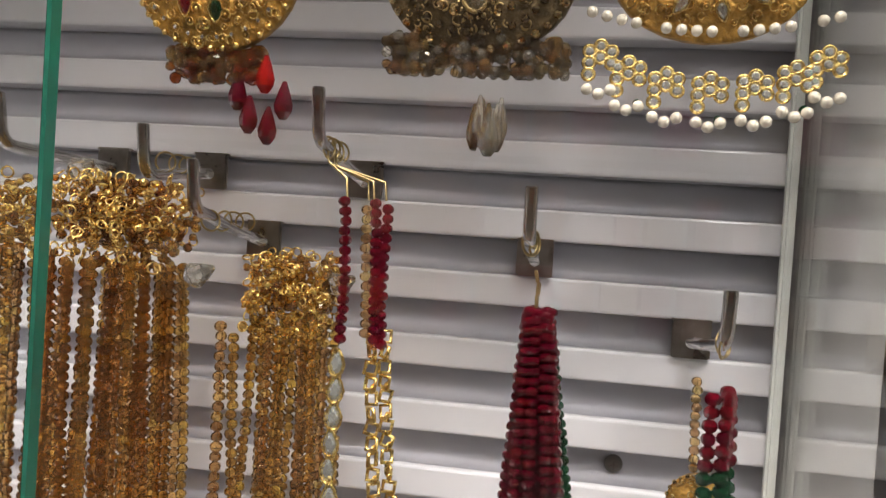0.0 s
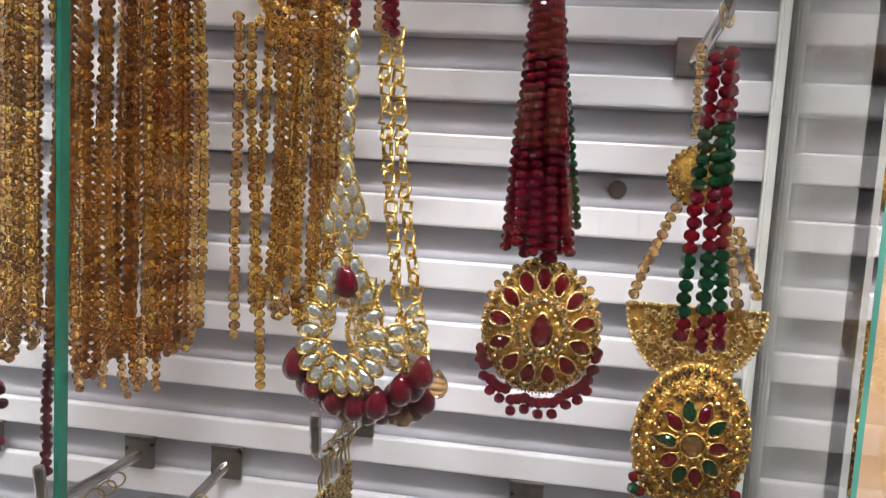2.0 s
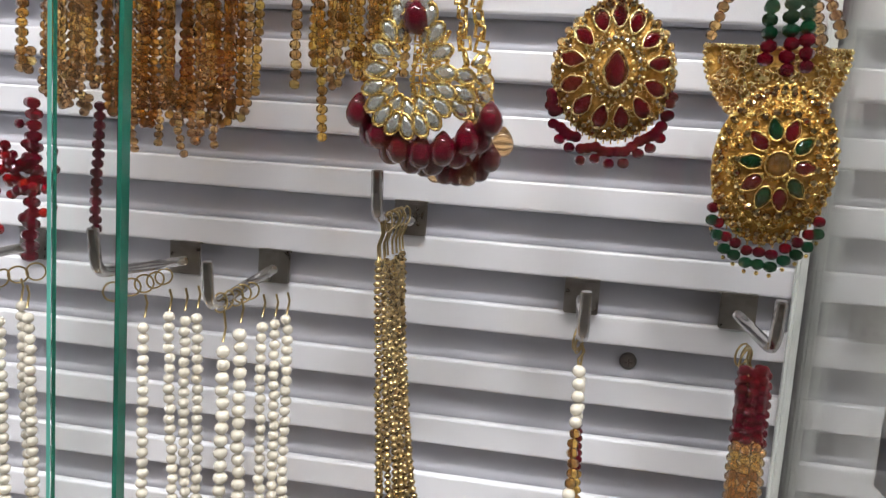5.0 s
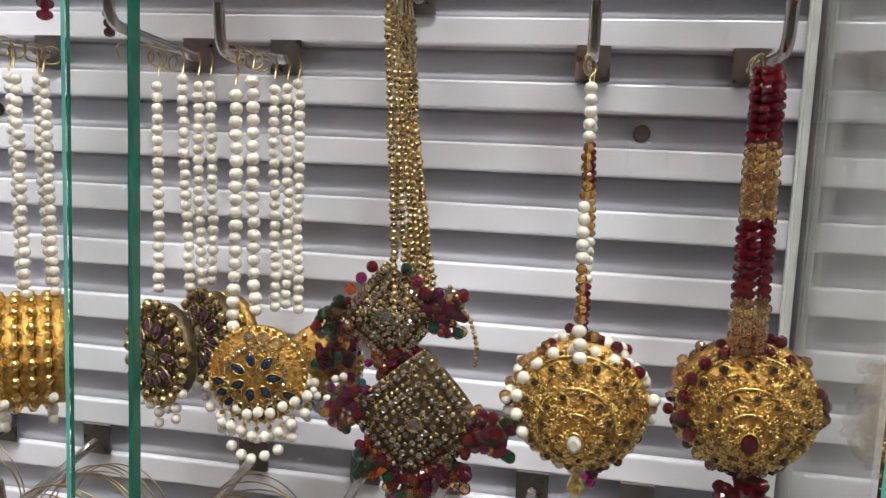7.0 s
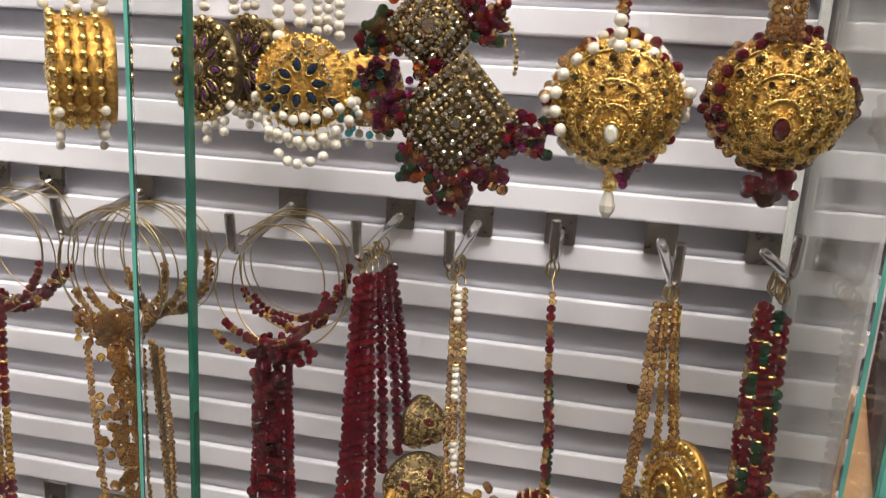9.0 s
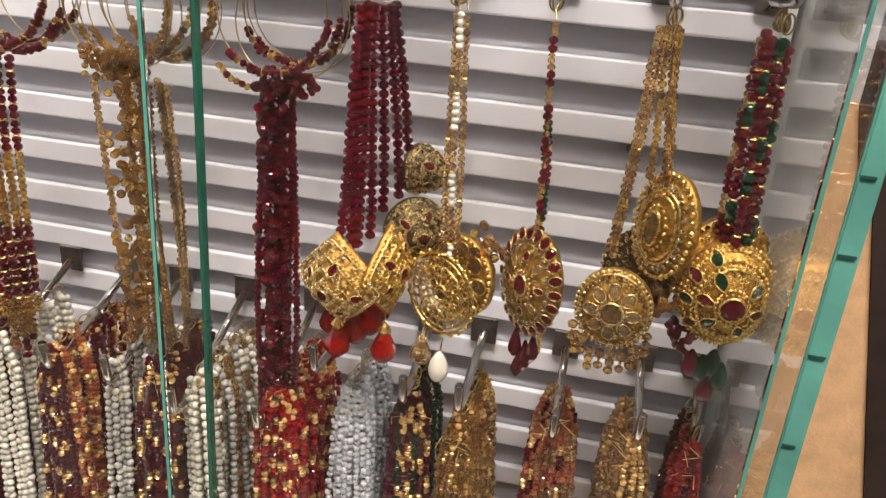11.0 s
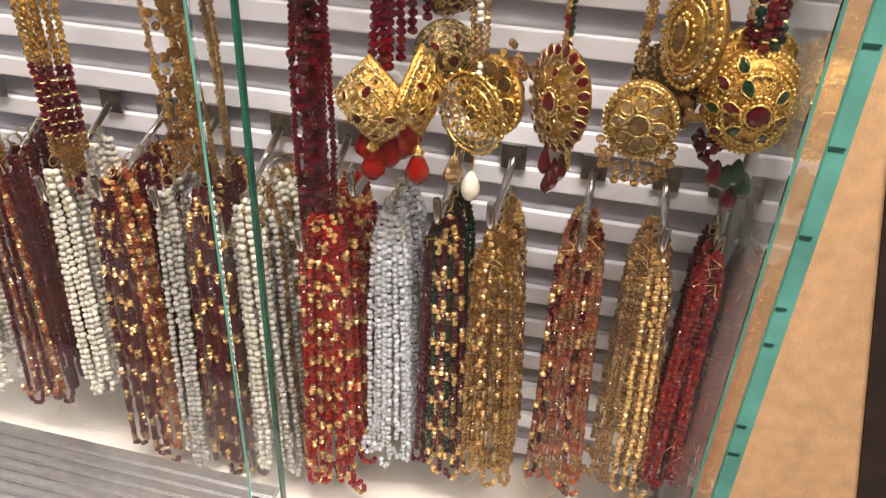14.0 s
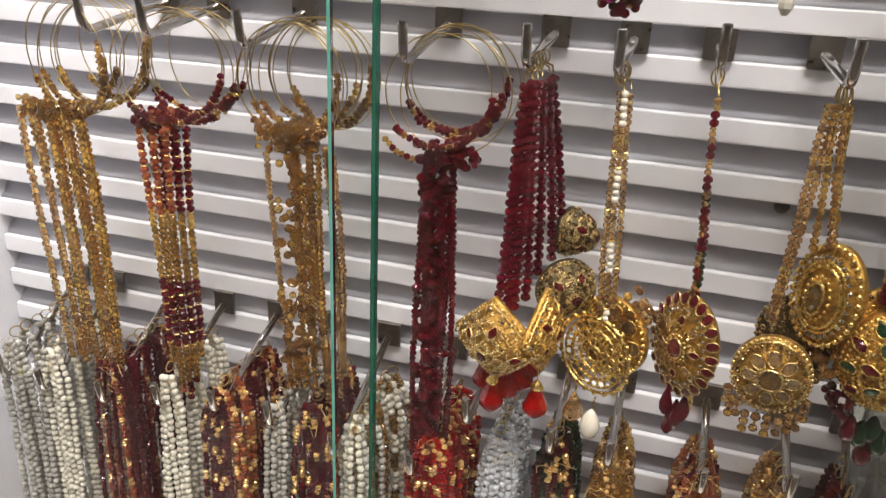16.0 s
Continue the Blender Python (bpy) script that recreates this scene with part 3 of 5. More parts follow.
def cluster(parent, pts, mats, r, shape="rondelle", name="bead_cluster"):
    builds = {}
    for p in pts:
        m = random.choice(mats)
        put_bead(builds.setdefault(m.name, (m, Build()))[1], shape, p, r * random.uniform(0.85, 1.15), None, (random.uniform(-1, 1), random.uniform(-1, 1), 1), random.random() * 3)
    for m, bb in builds.values():
        part(name, bb, m, parent)


def around(med, rho0, rho1, n, a0=0.0, a1=6.283, depth=0.004):
    out = []
    for _ in range(n):
        p = med.rim_point(random.uniform(a0, a1), random.uniform(rho0, rho1), random.uniform(-depth * 0.3, depth))
        out.append(p)
    return out


def ornament(label, at, category="hair ornament", group="hair ornaments on hooks", name="hair_ornament"):
    return thing(name, label, category, at, group)


# ---- top row, only its lower ends in view ----
def top_red():
    o = ornament("gold crescent ornament with red and green stones and ruby drops", (-0.082, 0.33, 1.62))
    md = Medallion(o, (-0.082, 0.330, 1.612), 0.034, 0.032, 0.006, mat=GOLD)
    md.scrolls(0.2, 0.95, 70, 0.0022, 3)
    md.stones(0.55, 9, 0.0042, (RUBY, EMERALD, CLEAR), "pear", up=(0, 0, -1))
    md.balls(0.98, 40, 0.0014)
    md.balls(0.85, 30, 0.0012, CLEAR)
    md.centre(0.006, RUBY)
    md.done()
    cluster(o, [(-0.082 + random.uniform(-0.02, 0.02), 0.334 + random.uniform(-0.004, 0.004), 1.582 - abs(near(0, 0.008))) for _ in range(150)], (CHAMPAGNE, HONEY, ORANGE, AMBER), 0.0023)
    for x, z, m in ((-0.066, 1.556, RUBY_DROP), (-0.058, 1.552, GARNET), (-0.071, 1.565, RUBY_DROP), (-0.052, 1.562, RUBY_DROP), (-0.060, 1.572, SCARLET)):
        b = Build()
        put_bead(b, "facet_drop", (x, 0.332, z), 0.0038, 0.0060)
        part("drop", b, m, o, "faceted dark red drop")
    strand(o, sway(-0.085, 0.336, 1.642, -0.10, 0.345, 1.66), [(GARNET, "rondelle", 0.002, 0.0017, 4)])


def top_crystal():
    o = ornament("champagne crystal ornament with dense bead fringe", (0.022, 0.33, 1.62))
    md = Medallion(o, (0.022, 0.330, 1.610), 0.036, 0.028, 0.006, mat=ANTIQUE)
    md.balls(0.95, 36, 0.0017, CHAMPAGNE, shape="rondelle")
    md.balls(0.75, 30, 0.0017, SMOKE, shape="rondelle")
    md.balls(0.55, 22, 0.0017, CHAMPAGNE, shape="rondelle")
    md.scrolls(0.1, 0.9, 40, 0.002, 5)
    md.centre(0.006, CLEAR, "oval", dz=-0.008)
    md.done()
    cluster(o, [(0.022 + random.uniform(-0.034, 0.034), 0.332 + random.uniform(-0.004, 0.006), 1.588 - abs(near(0, 0.008))) for _ in range(280)], (CHAMPAGNE, SMOKE, CLEAR, CHAMPAGNE), 0.0022)
    for k in range(9):
        t = 6.283 * k / 9
        b = Build()
        put_bead(b, "facet_drop", (0.028 + 0.005 * math.cos(t), 0.332 + 0.005 * math.sin(t), 1.556 + 0.002 * math.cos(3 * t)), 0.0028, 0.0068)
        part("drop", b, SMOKE if k % 2 else CLEAR, o)
    b = Build()
    put_bead(b, "facet_drop", (0.0295, 0.326, 1.552), 0.0042, 0.0066)
    part("drop", b, CLEAR, o, "large clear faceted drop")
    strand(o, sway(0.022, 0.336, 1.636, 0.02, 0.345, 1.66), [(CHAMPAGNE, "rondelle", 0.002, 0.0017, 4)])


def top_pearl():
    o = ornament("kundan stone ornament with strings of white pearls", (0.106, 0.33, 1.64))
    frame_b = Build()
    stone_b = Build()
    for c in range(7):
        a = radians(-58 + 116 * c / 6)
        cx, cz = 0.107 + 0.046 * math.sin(a), 1.596 - 0.022 * math.cos(a)
        for i in range(7):
            px, pz = cx + (i % 3 - 1) * 0.0044 * (0.9), cz - (i // 3) * 0.0042 + (0.002 if i % 3 == 1 else 0)
            frame_b.ring((px, 0.330, pz), 0.0022, 0.0006, None, 12, 5)
            ob = part("stone", gem_mesh("round", KUNDAN), KUNDAN, o)
            ob.matrix_basis = Matrix.Translation((px, 0.3305, pz)) @ Matrix.Diagonal((0.0020, 0.0030, 0.0020, 1))
        for k in range(3):
            t = Build()
            put_bead(t, "ball", (cx + (k - 1) * 0.0042, 0.329, cz - 0.0140 - 0.0016 * (k == 1)), 0.0022)
            part("pearl", t, PEARL, o)
        if c % 2:
            t = Build()
            put_bead(t, "rondelle", (cx + 0.004, 0.333, cz - 0.0125), 0.0019)
            part("bead", t, EMERALD, o)
    part("gold_settings", frame_b, GOLD, o)
    for row, (zz, hw) in enumerate(((1.592, 0.042), (1.606, 0.036))):
        b = Build()
        for k in range(17):
            u = -1 + 2 * k / 16
            if row == 0 and k % 5 == 4:
                continue
            put_bead(b, "ball", (0.106 + hw * u, 0.328, zz + 0.006 * u * u), 0.0021)
        part("pearl_row", b, PEARL, o)
    md = Medallion(o, (0.106, 0.336, 1.616), 0.036, 0.026, 0.004, mat=GOLD)
    md.scrolls(0.1, 0.95, 60, 0.002, 6)
    md.stones(0.6, 9, 0.0035, (KUNDAN,), "pear")
    md.done()


top_red()
top_crystal()
top_pearl()


# ---- first row ----
def gold_bundle(x, y0, y1, zt, zb, w, n, head, label, mats, seed, side_drop=0.0):
    """A hank of crystal strands that end in loops, under a knotted head of gold rings."""
    random.seed(seed)
    o = ornament(label, (x, (y0 + y1) / 2, zt), "bead necklace", "bead necklaces on hooks", "bead_necklace")
    for i in range(n):
        u = (i % (n // 2 if n > 5 else n)) / max(1, (n // 2 if n > 5 else n) - 1) - 0.5
        back = i // (n // 2) if n > 5 else 0
        px, py = x + w * u + random.uniform(-0.0012, 0.0012), (y0 if back == 0 else y1) + random.uniform(-0.004, 0.006)
        m = mats[i % len(mats)]
        end = zb + random.uniform(-0.008, 0.010)
        pts = sway(x + w * u * 0.82, py, zt, px, py, end, 9, random.uniform(-0.002, 0.002))
        if i % 2 == 0 and i + 1 < n:
            nx = px + w / max(2, n // 2) * random.uniform(0.8, 2.2) * (1 if u < 0.1 else -1)
            for k in range(1, 7):
                a = math.pi * k / 6
                pts.append((px + (nx - px) * (1 - math.cos(a)) / 2, py - 0.001, end - 0.010 * math.sin(a)))
        strand(o, pts, [(m, "rondelle", 0.0025, 0.0021, 9), (m, "rondelle", 0.0023, 0.0019, 1)])
    hb = Build()
    for _ in range(head[0]):
        m3 = pose(0, 0, 0, random.uniform(0, 180), random.uniform(0, 180), random.uniform(0, 180)).to_3x3()
        hb.ring((x + max(-0.5, min(0.5, random.gauss(0, head[1]))) * w, random.uniform(y0 - 0.004, y1), zt + head[2] + max(-0.02, min(0.016, random.gauss(0, head[3])))), random.uniform(0.0016, 0.0026), 0.00045, m3, 10, 4)
    part("knotted_rings", hb, GOLD, o, "knot of small gold rings")
    cluster(o, [(x + max(-0.5, min(0.5, random.gauss(0, head[1]))) * w, random.uniform(y0, y1), zt + head[2] + max(-0.02, min(0.014, random.gauss(0, head[3])))) for _ in range(int(head[0] * 1.6))], tuple(mats) + (GOLD,), 0.0018)
    random.seed(seed + 1)
    return o


z_bundle = gold_bundle(-0.172, 0.318, 0.345, 1.500, 1.335, 0.032, 16, (90, 0.36, 0.012, 0.008), "hank of champagne crystal strands with a gold head", (CHAMPAGNE, HONEY), 11)
a_bundle = gold_bundle(-0.127, 0.330, 0.365, 1.495, 1.325, 0.054, 28, (260, 0.30, 0.018, 0.010), "thick hank of amber crystal strands ending in loops", (AMBER, AMBER, CHAMPAGNE, HONEY), 12)
for i, dx in enumerate((-0.018, -0.006, 0.004, 0.020)):
    strand(a_bundle, sway(-0.130 + dx, 0.338, 1.325, -0.128 + dx, 0.338, 1.303 + 0.004 * (i % 2)), [(CHAMPAGNE, "rondelle", 0.0021, 0.0018, 5)])
b_bundle = gold_bundle(-0.052, 0.345, 0.372, 1.476, 1.352, 0.034, 16, (170, 0.38, 0.010, 0.009), "hank of honey crystal strands under a gold knot", (HONEY, HONEY, CHAMPAGNE), 13)
strand(b_bundle, sway(-0.0755, 0.338, 1.476, -0.0725, 0.338, 1.335), [(CHAMPAGNE, "rondelle", 0.0026, 0.0022, 6)])
strand(b_bundle, sway(-0.069, 0.338, 1.472, -0.0605, 0.338, 1.314, 8, -0.001), [(HONEY, "rondelle", 0.0025, 0.0021, 6)])
for x, z, yy in ((-0.084, 1.492, 0.335), (-0.030, 1.491, 0.352), (-0.145, 1.532, 0.345)):
    b = Build()
    put_bead(b, "facet_drop", (x, yy, z), 0.0055, 0.0050, (0.8, 0.1, 0.4))
    part("crystal_flower", b, CLEAR, b_bundle if x > -0.1 else a_bundle, "large clear crystal")
wire_rings(b_bundle, -0.091, 0.348, 0.40, rod_z(11), 4)
wire_rings(a_bundle, -0.122, 0.365, 0.40, 1.5395, 3)
strand(z_bundle, sway(-0.197, 0.340, 1.325, -0.198, 0.340, 1.248), [(RUBY, "rondelle", 0.0040, 0.0027, 6)])
strand(z_bundle, sway(-0.184, 0.372, 1.325, -0.185, 0.372, 1.245), [(GARNET, "rondelle", 0.0031, 0.0025, 6)])
strand(z_bundle, sway(-0.176, 0.33, 1.50, -0.176, 0.335, 1.538), [(WIRE, "link", 0.0012, 0.003, 3)])
cluster(z_bundle, [(-0.205 + random.uniform(-0.02, 0.02), 0.335 + random.uniform(-0.005, 0.01), 1.29 + random.gauss(0, 0.010)) for _ in range(60)], (SCARLET, RUBY), 0.0024)


def kundan_crescent():
    o = ornament("kundan crescent pendant with ruby drops on red beads", (-0.03, 0.34, 1.54))
    wire_rings(o, -0.039, 0.348, 0.372, rod_z(12), 4)
    for x0, x1, y, m in ((-0.0265, -0.0255, 0.340, RUBY), (-0.0205, -0.0190, 0.352, PEACH), (-0.0165, -0.0125, 0.345, RUBY), (-0.0120, -0.0105, 0.347, RUBY)):
        strand(o, sway(x0, y, 1.527, x1, y, 1.468), [(m, "rondelle", 0.0026, 0.0021, 6)])
    links(o, [((-0.039, 0.350, 1.5475), (-0.0262, 0.340, 1.527)), ((-0.0385, 0.360, 1.546), (-0.0205, 0.352, 1.527)), ((-0.0385, 0.356, 1.546), (-0.0165, 0.345, 1.527)), ((-0.038, 0.358, 1.546), (-0.012, 0.347, 1.527))])
    b = Build()

    def set_stone(x, y, z, size, kind, tilt, turn=0.0):
        M = pose(x, y, z, 0, tilt, turn)
        collar(b, M, size, kind)
        ob = part("stone", gem_mesh(kind, KUNDAN), KUNDAN, o)
        ob.matrix_basis = M @ Matrix.Diagonal((size, size, size, 1))

    # a line of large drops, then a leaf of small ones
    for k in range(5):
        set_stone(-0.0243 - 0.0002 * k, 0.334, 1.4615 - 0.0105 * k, 0.0049, "pear", random.uniform(-6, 6), random.uniform(-12, 12))
        b.ring((-0.0243 - 0.0002 * k, 0.335, 1.4562 - 0.0105 * k), 0.0014, 0.0004, None, 10, 4)
    for row, count in enumerate((1, 2, 3, 4, 1)):
        for k in range(count):
            u = k - (count - 1) / 2
            set_stone(-0.0235 + 0.0047 * u, 0.332 + 0.0004 * abs(u), 1.4095 - 0.0068 * row - (0.0008 * abs(u)), 0.0047, "pear", 9 * u)

    # three open drop-shaped frames one behind the other, each with two rows of stones
    def drop_line(cx, cz, wide, tall, a):
        q = math.cos(a)
        return cx + wide * math.sin(a) * (0.62 - 0.38 * q), cz + tall * q

    for layer, (ox, oy) in enumerate(((0.0, 0.0), (0.006, 0.011), (0.013, 0.020))):
        for ring_, (wide, tall, count) in enumerate(((0.0205, 0.0275, 19), (0.0145, 0.0210, 13))):
            for k in range(count):
                a = radians(38 + 284 * k / (count - 1))
                px, pz = drop_line(-0.0220 + ox, 1.3490, wide, tall, a)
                out = math.degrees(math.atan2(px + 0.0220 - ox, pz - 1.3490))
                if layer == 0 or px > -0.006 + 0.5 * ox:
                    set_stone(px, 0.330 + oy + 0.0016 * ring_, pz, 0.0047, "pear", out + 180 + (14 if px < -0.022 + ox else -14), 24 * layer)
        pts = [drop_line(-0.0220 + ox, 1.3490, 0.0105, 0.0165, radians(30 + 300 * k / 30)) for k in range(31)]
        b.tube([(px, 0.332 + oy, pz) for px, pz in pts], 0.0008, 6)
        for k in range(30):
            px, pz = drop_line(-0.0220 + ox, 1.3490, 0.0112, 0.0172, radians(38 + 284 * k / 29))
            put_bead(b, "small", (px, 0.3315 + oy, pz), 0.0012)

    # strap of box links behind, and the same links seen through the opening
    for col, (x0, x1, y) in enumerate(((-0.0150, 0.0010, 0.350), (-0.0110, 0.0085, 0.357))):
        for k in range(24):
            t = k / 23
            px, pz = x0 + (x1 - x0) * t ** 1.5, 1.470 - 0.143 * t
            b.ring((px, y + random.uniform(-0.001, 0.001), pz), 0.0034, 0.0010, pose(0, 0, 0, random.uniform(-25, 25), 45 + random.uniform(-14, 14), 38 * (-1) ** k + random.uniform(-25, 25)).to_3x3(), 4, 5)
            if k % 2:
                b.ring((px + 0.001, y - 0.001, pz - 0.002), 0.0017, 0.0006, pose(0, 0, 0, 0, 0, 80).to_3x3(), 10, 4)
    for k in range(24):
        b.ring((-0.0230 + 0.0042 * (k % 3), 0.347, 1.363 - 0.0042 * (k // 3)), 0.0021, 0.0006, pose(0, 0, 0, 0, 45, random.uniform(-20, 20)).to_3x3(), 4, 4)
    part("gold_settings", b, GOLD, o)
    # ruby drops in two rows below the frames
    for k in range(13):
        u = -1 + 2 * k / 12
        t = Build()
        put_bead(t, "drop", (-0.0165 + 0.0270 * u, 0.334 + 0.005 * (k % 2) + 0.006 * (u > 0.4), 1.3120 + 0.0150 * u * u - 0.003 * (k % 2)), 0.0056, 0.0056)
        part("drop", t, RUBY_DROP, o, "polished ruby-red drop")
    for k in range(10):
        u = -1 + 2 * k / 9
        t = Build()
        put_bead(t, "drop", (-0.006 + 0.021 * u, 0.352 + 0.003 * (k % 2), 1.3045 + 0.012 * u * u + random.uniform(-0.002, 0.002)), 0.0050, 0.0050)
        part("drop", t, RUBY_DROP if k % 3 else PEACH, o)
    t = Build()
    put_bead(t, "drop", (-0.0210, 0.330, 1.3650), 0.0055, 0.0056)
    part("drop", t, RUBY_DROP, o, "polished ruby-red drop")


def cone_pendant():
    o = ornament("pear-shaped garnet medallion under a cone of dark red beads", (0.049, 0.345, 1.50))
    wire_rings(o, 0.047, 0.350, 0.362, rod_z(11), 4, 0.005)
    strand(o, sway(0.0495, 0.347, 1.503, 0.051, 0.346, 1.489), [(WIRE, "link", 0.001, 0.0025, 3)])
    for ring, (n, rt, rb) in enumerate(((10, 0.0042, 0.0135), (5, 0.0015, 0.006))):
        for k in range(n):
            a = 6.283 * (k + 0.3) / n
            strand(o, sway(0.0515 + rt * math.cos(a), 0.346 + rt * 0.8 * math.sin(a), 1.489, 0.0550 + rb * math.cos(a), 0.346 + rb * 0.7 * math.sin(a), 1.380 + random.uniform(-0.002, 0.002), 7, 0, 0.0003), [(GARNET if k % 3 else RUBY, "rondelle", 0.0027, 0.0021, 8)])
    strand(o, sway(0.0575, 0.362, 1.478, 0.070, 0.360, 1.392), [(EMERALD, "rondelle", 0.0023, 0.002, 6)])
    md = Medallion(o, (0.0585, 0.346, 1.3505), 0.0245, 0.0285, 0.006, (0, 0, 4), GOLD_PALE, pear=0.30)
    md.stones(0.70, 13, 0.0047, (RUBY,), "pear", t0=0.25, flip=True)
    md.centre(0.0070, GARNET, "pear", dz=-0.001)
    md.balls(0.99, 52, 0.0011)
    md.balls(0.91, 34, 0.0017, CHAMPAGNE, shape="rondelle")
    md.balls(0.84, 30, 0.0011, CLEAR, shape="rondelle", t0=0.5)
    md.balls(0.40, 22, 0.0013, CLEAR, shape="rondelle")
    md.balls(0.48, 26, 0.0009)
    md.scrolls(0.35, 0.95, 60, 0.0014, 7)
    md.done()
    fringe(o, md, radians(186), radians(354), 24, ([(GARNET, "rondelle", 0.0026, 0.0023), (GARNET, "rondelle", 0.0025, 0.0022)], [(GARNET, "rondelle", 0.0026, 0.0023)]), uneven=0.004)
    cluster(o, [(0.0585 + 0.024 * math.cos(a), 0.352, 1.3505 + 0.026 * math.sin(a)) for a in [k * 0.21 for k in range(30)]], (CHAMPAGNE, SMOKE), 0.0018)


def crescent_and_oval():
    o = ornament("gold oval medallion with red and green petals over a filigree crescent", (0.121, 0.338, 1.475))
    wire_rings(o, 0.121, 0.342, 0.356, rod_z(10), 3, 0.005)
    pat = [(RUBY, "rondelle", 0.0031, 0.0026, 6), (EMERALD, "rondelle", 0.0031, 0.0026, 5), (RUBY, "rondelle", 0.0031, 0.0026, 5), (EMERALD, "rondelle", 0.0031, 0.0026, 5), (RUBY, "rondelle", 0.0031, 0.0026, 9)]
    for x0, x1, y0 in ((0.117, 0.112, 0.337), (0.1215, 0.1195, 0.333), (0.1225, 0.127, 0.339)):
        strand(o, sway(x0, y0, 1.467, x1, 0.327, 1.350), pat)
    strand(o, sway(0.113, 0.343, 1.468, 0.113, 0.346, 1.430), [(PEACH, "rondelle", 0.0021, 0.0018, 6)])
    hub = Medallion(o, (0.117, 0.350, 1.416), 0.0125, 0.0125, 0.004, (0, 0, -25), GOLD_PALE)
    hub.scrolls(0.1, 0.95, 30, 0.0014, 8)
    hub.balls(0.97, 26, 0.0010, CHAMPAGNE, shape="rondelle")
    hub.done()
    strand(o, sway(0.110, 0.350, 1.407, 0.0955, 0.351, 1.366), [(CHAMPAGNE, "rondelle", 0.0025, 0.0021, 6)])
    strand(o, sway(0.130, 0.350, 1.402, 0.1375, 0.348, 1.358), [(PEACH, "rondelle", 0.0027, 0.0023, 6)])
    strand(o, sway(0.134, 0.356, 1.400, 0.1455, 0.352, 1.366), [(CHAMPAGNE, "rondelle", 0.0025, 0.0021, 6)])
    # filigree half-moon plate
    b = Build()
    seg = 20
    pts = [(0.1215 + 0.0275 * math.cos(a), 1.362 + 0.031 * math.sin(a)) for a in [math.pi + math.pi * k / seg for k in range(seg + 1)]]
    b2 = sheet(pts, 0.352, 0.3545)
    # same darkened gold, as shade behind the scrolls
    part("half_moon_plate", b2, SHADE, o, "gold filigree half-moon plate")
    w = Build()
    rnd = random.Random(5)
    for _ in range(190):
        a, rr = rnd.uniform(math.pi, 2 * math.pi), math.sqrt(rnd.uniform(0.05, 0.95))
        s = rnd.uniform(0.0010, 0.0019)
        w.ring((0.1215 + 0.0275 * rr * math.cos(a), 0.3512, 1.361 + 0.031 * rr * math.sin(a)), s, 0.0004, pose(0, 0, 0, 0, rnd.uniform(0, 360), 0).to_3x3(), 10, 4, 0, rnd.uniform(4, 6.28))
    for k in range(40):
        a = math.pi + math.pi * k / 39
        put_bead(w, "small", (0.1215 + 0.0278 * math.cos(a), 0.351, 1.362 + 0.0312 * math.sin(a)), 0.0011)
        put_bead(w, "small", (0.094 + 0.055 * k / 39, 0.351, 1.3625), 0.0010)
    part("filigree", w, GOLD_PALE, o)
    md = Medallion(o, (0.1185, 0.322, 1.3165), 0.0215, 0.0295, 0.006, (0, 4, -2), GOLD)
    md.stones(0.44, 10, 0.0040, (RUBY, EMERALD), "pear", t0=0.0)
    md.balls(0.64, 24, 0.0017, CHAMPAGNE, shape="rondelle")
    md.balls(0.93, 40, 0.0014, CHAMPAGNE, shape="rondelle", t0=0.5)
    md.centre(0.0042, SMOKE)
    md.balls(0.98, 46, 0.0013)
    md.balls(0.88, 34, 0.0013, CHAMPAGNE, shape="rondelle")
    md.balls(0.76, 30, 0.0012)
    md.balls(0.28, 12, 0.0011, PEACH, shape="rondelle")
    md.scrolls(0.6, 0.98, 70, 0.0017, 9)
    md.done()
    fringe(o, md, radians(205), radians(338), 11, ([(RUBY, "rondelle", 0.0024, 0.0021), (EMERALD, "rondelle", 0.0026, 0.0022), (GOLD, "small", 0.0009, 0.0009)],), uneven=0.002)


kundan_crescent()
cone_pendant()
crescent_and_oval()


# ---- second row ----
def pearl_lines(parent, items, mat=PEARL, r=0.0026):
    for x0, y0, z0, x1, y1, z1 in items:
        strand(parent, sway(x0, y0, z0, x1, y1, z1, 7, 0, 0.0004), [(mat, "ball", r * 1.10, r * 1.0, 8)], "pearl_strand")
        part("ear_wire", Build().tube([(x0, y0, max(z0 + 0.010, 1.2355)), (x0 + 0.0012, y0, z0 + 0.006), (x0, y0, z0 - 0.001)], 0.0006, 5), WIRE, parent)


def scalloped_disc(o, at, r, turn, mat, seed, pearls=True):
    md = Medallion(o, at, r, r, 0.003, turn, mat, thick=0.006)
    md.balls(1.0, 20, 0.0030)
    md.balls(0.80, 26, 0.0011)
    md.stones(0.55, 10, 0.0042, (PURPLE,), "marquise")
    md.centre(0.0038, CLEAR)
    md.scrolls(0.2, 0.9, 30, 0.0014, seed)
    md.done()
    if pearls:
        fringe(o, md, radians(200), radians(340), 7, ([(PEARL, "ball", 0.0026, 0.0026)], [(PEARL, "ball", 0.0026, 0.0026), (PEARL, "ball", 0.0024, 0.0024)]), uneven=0.003)


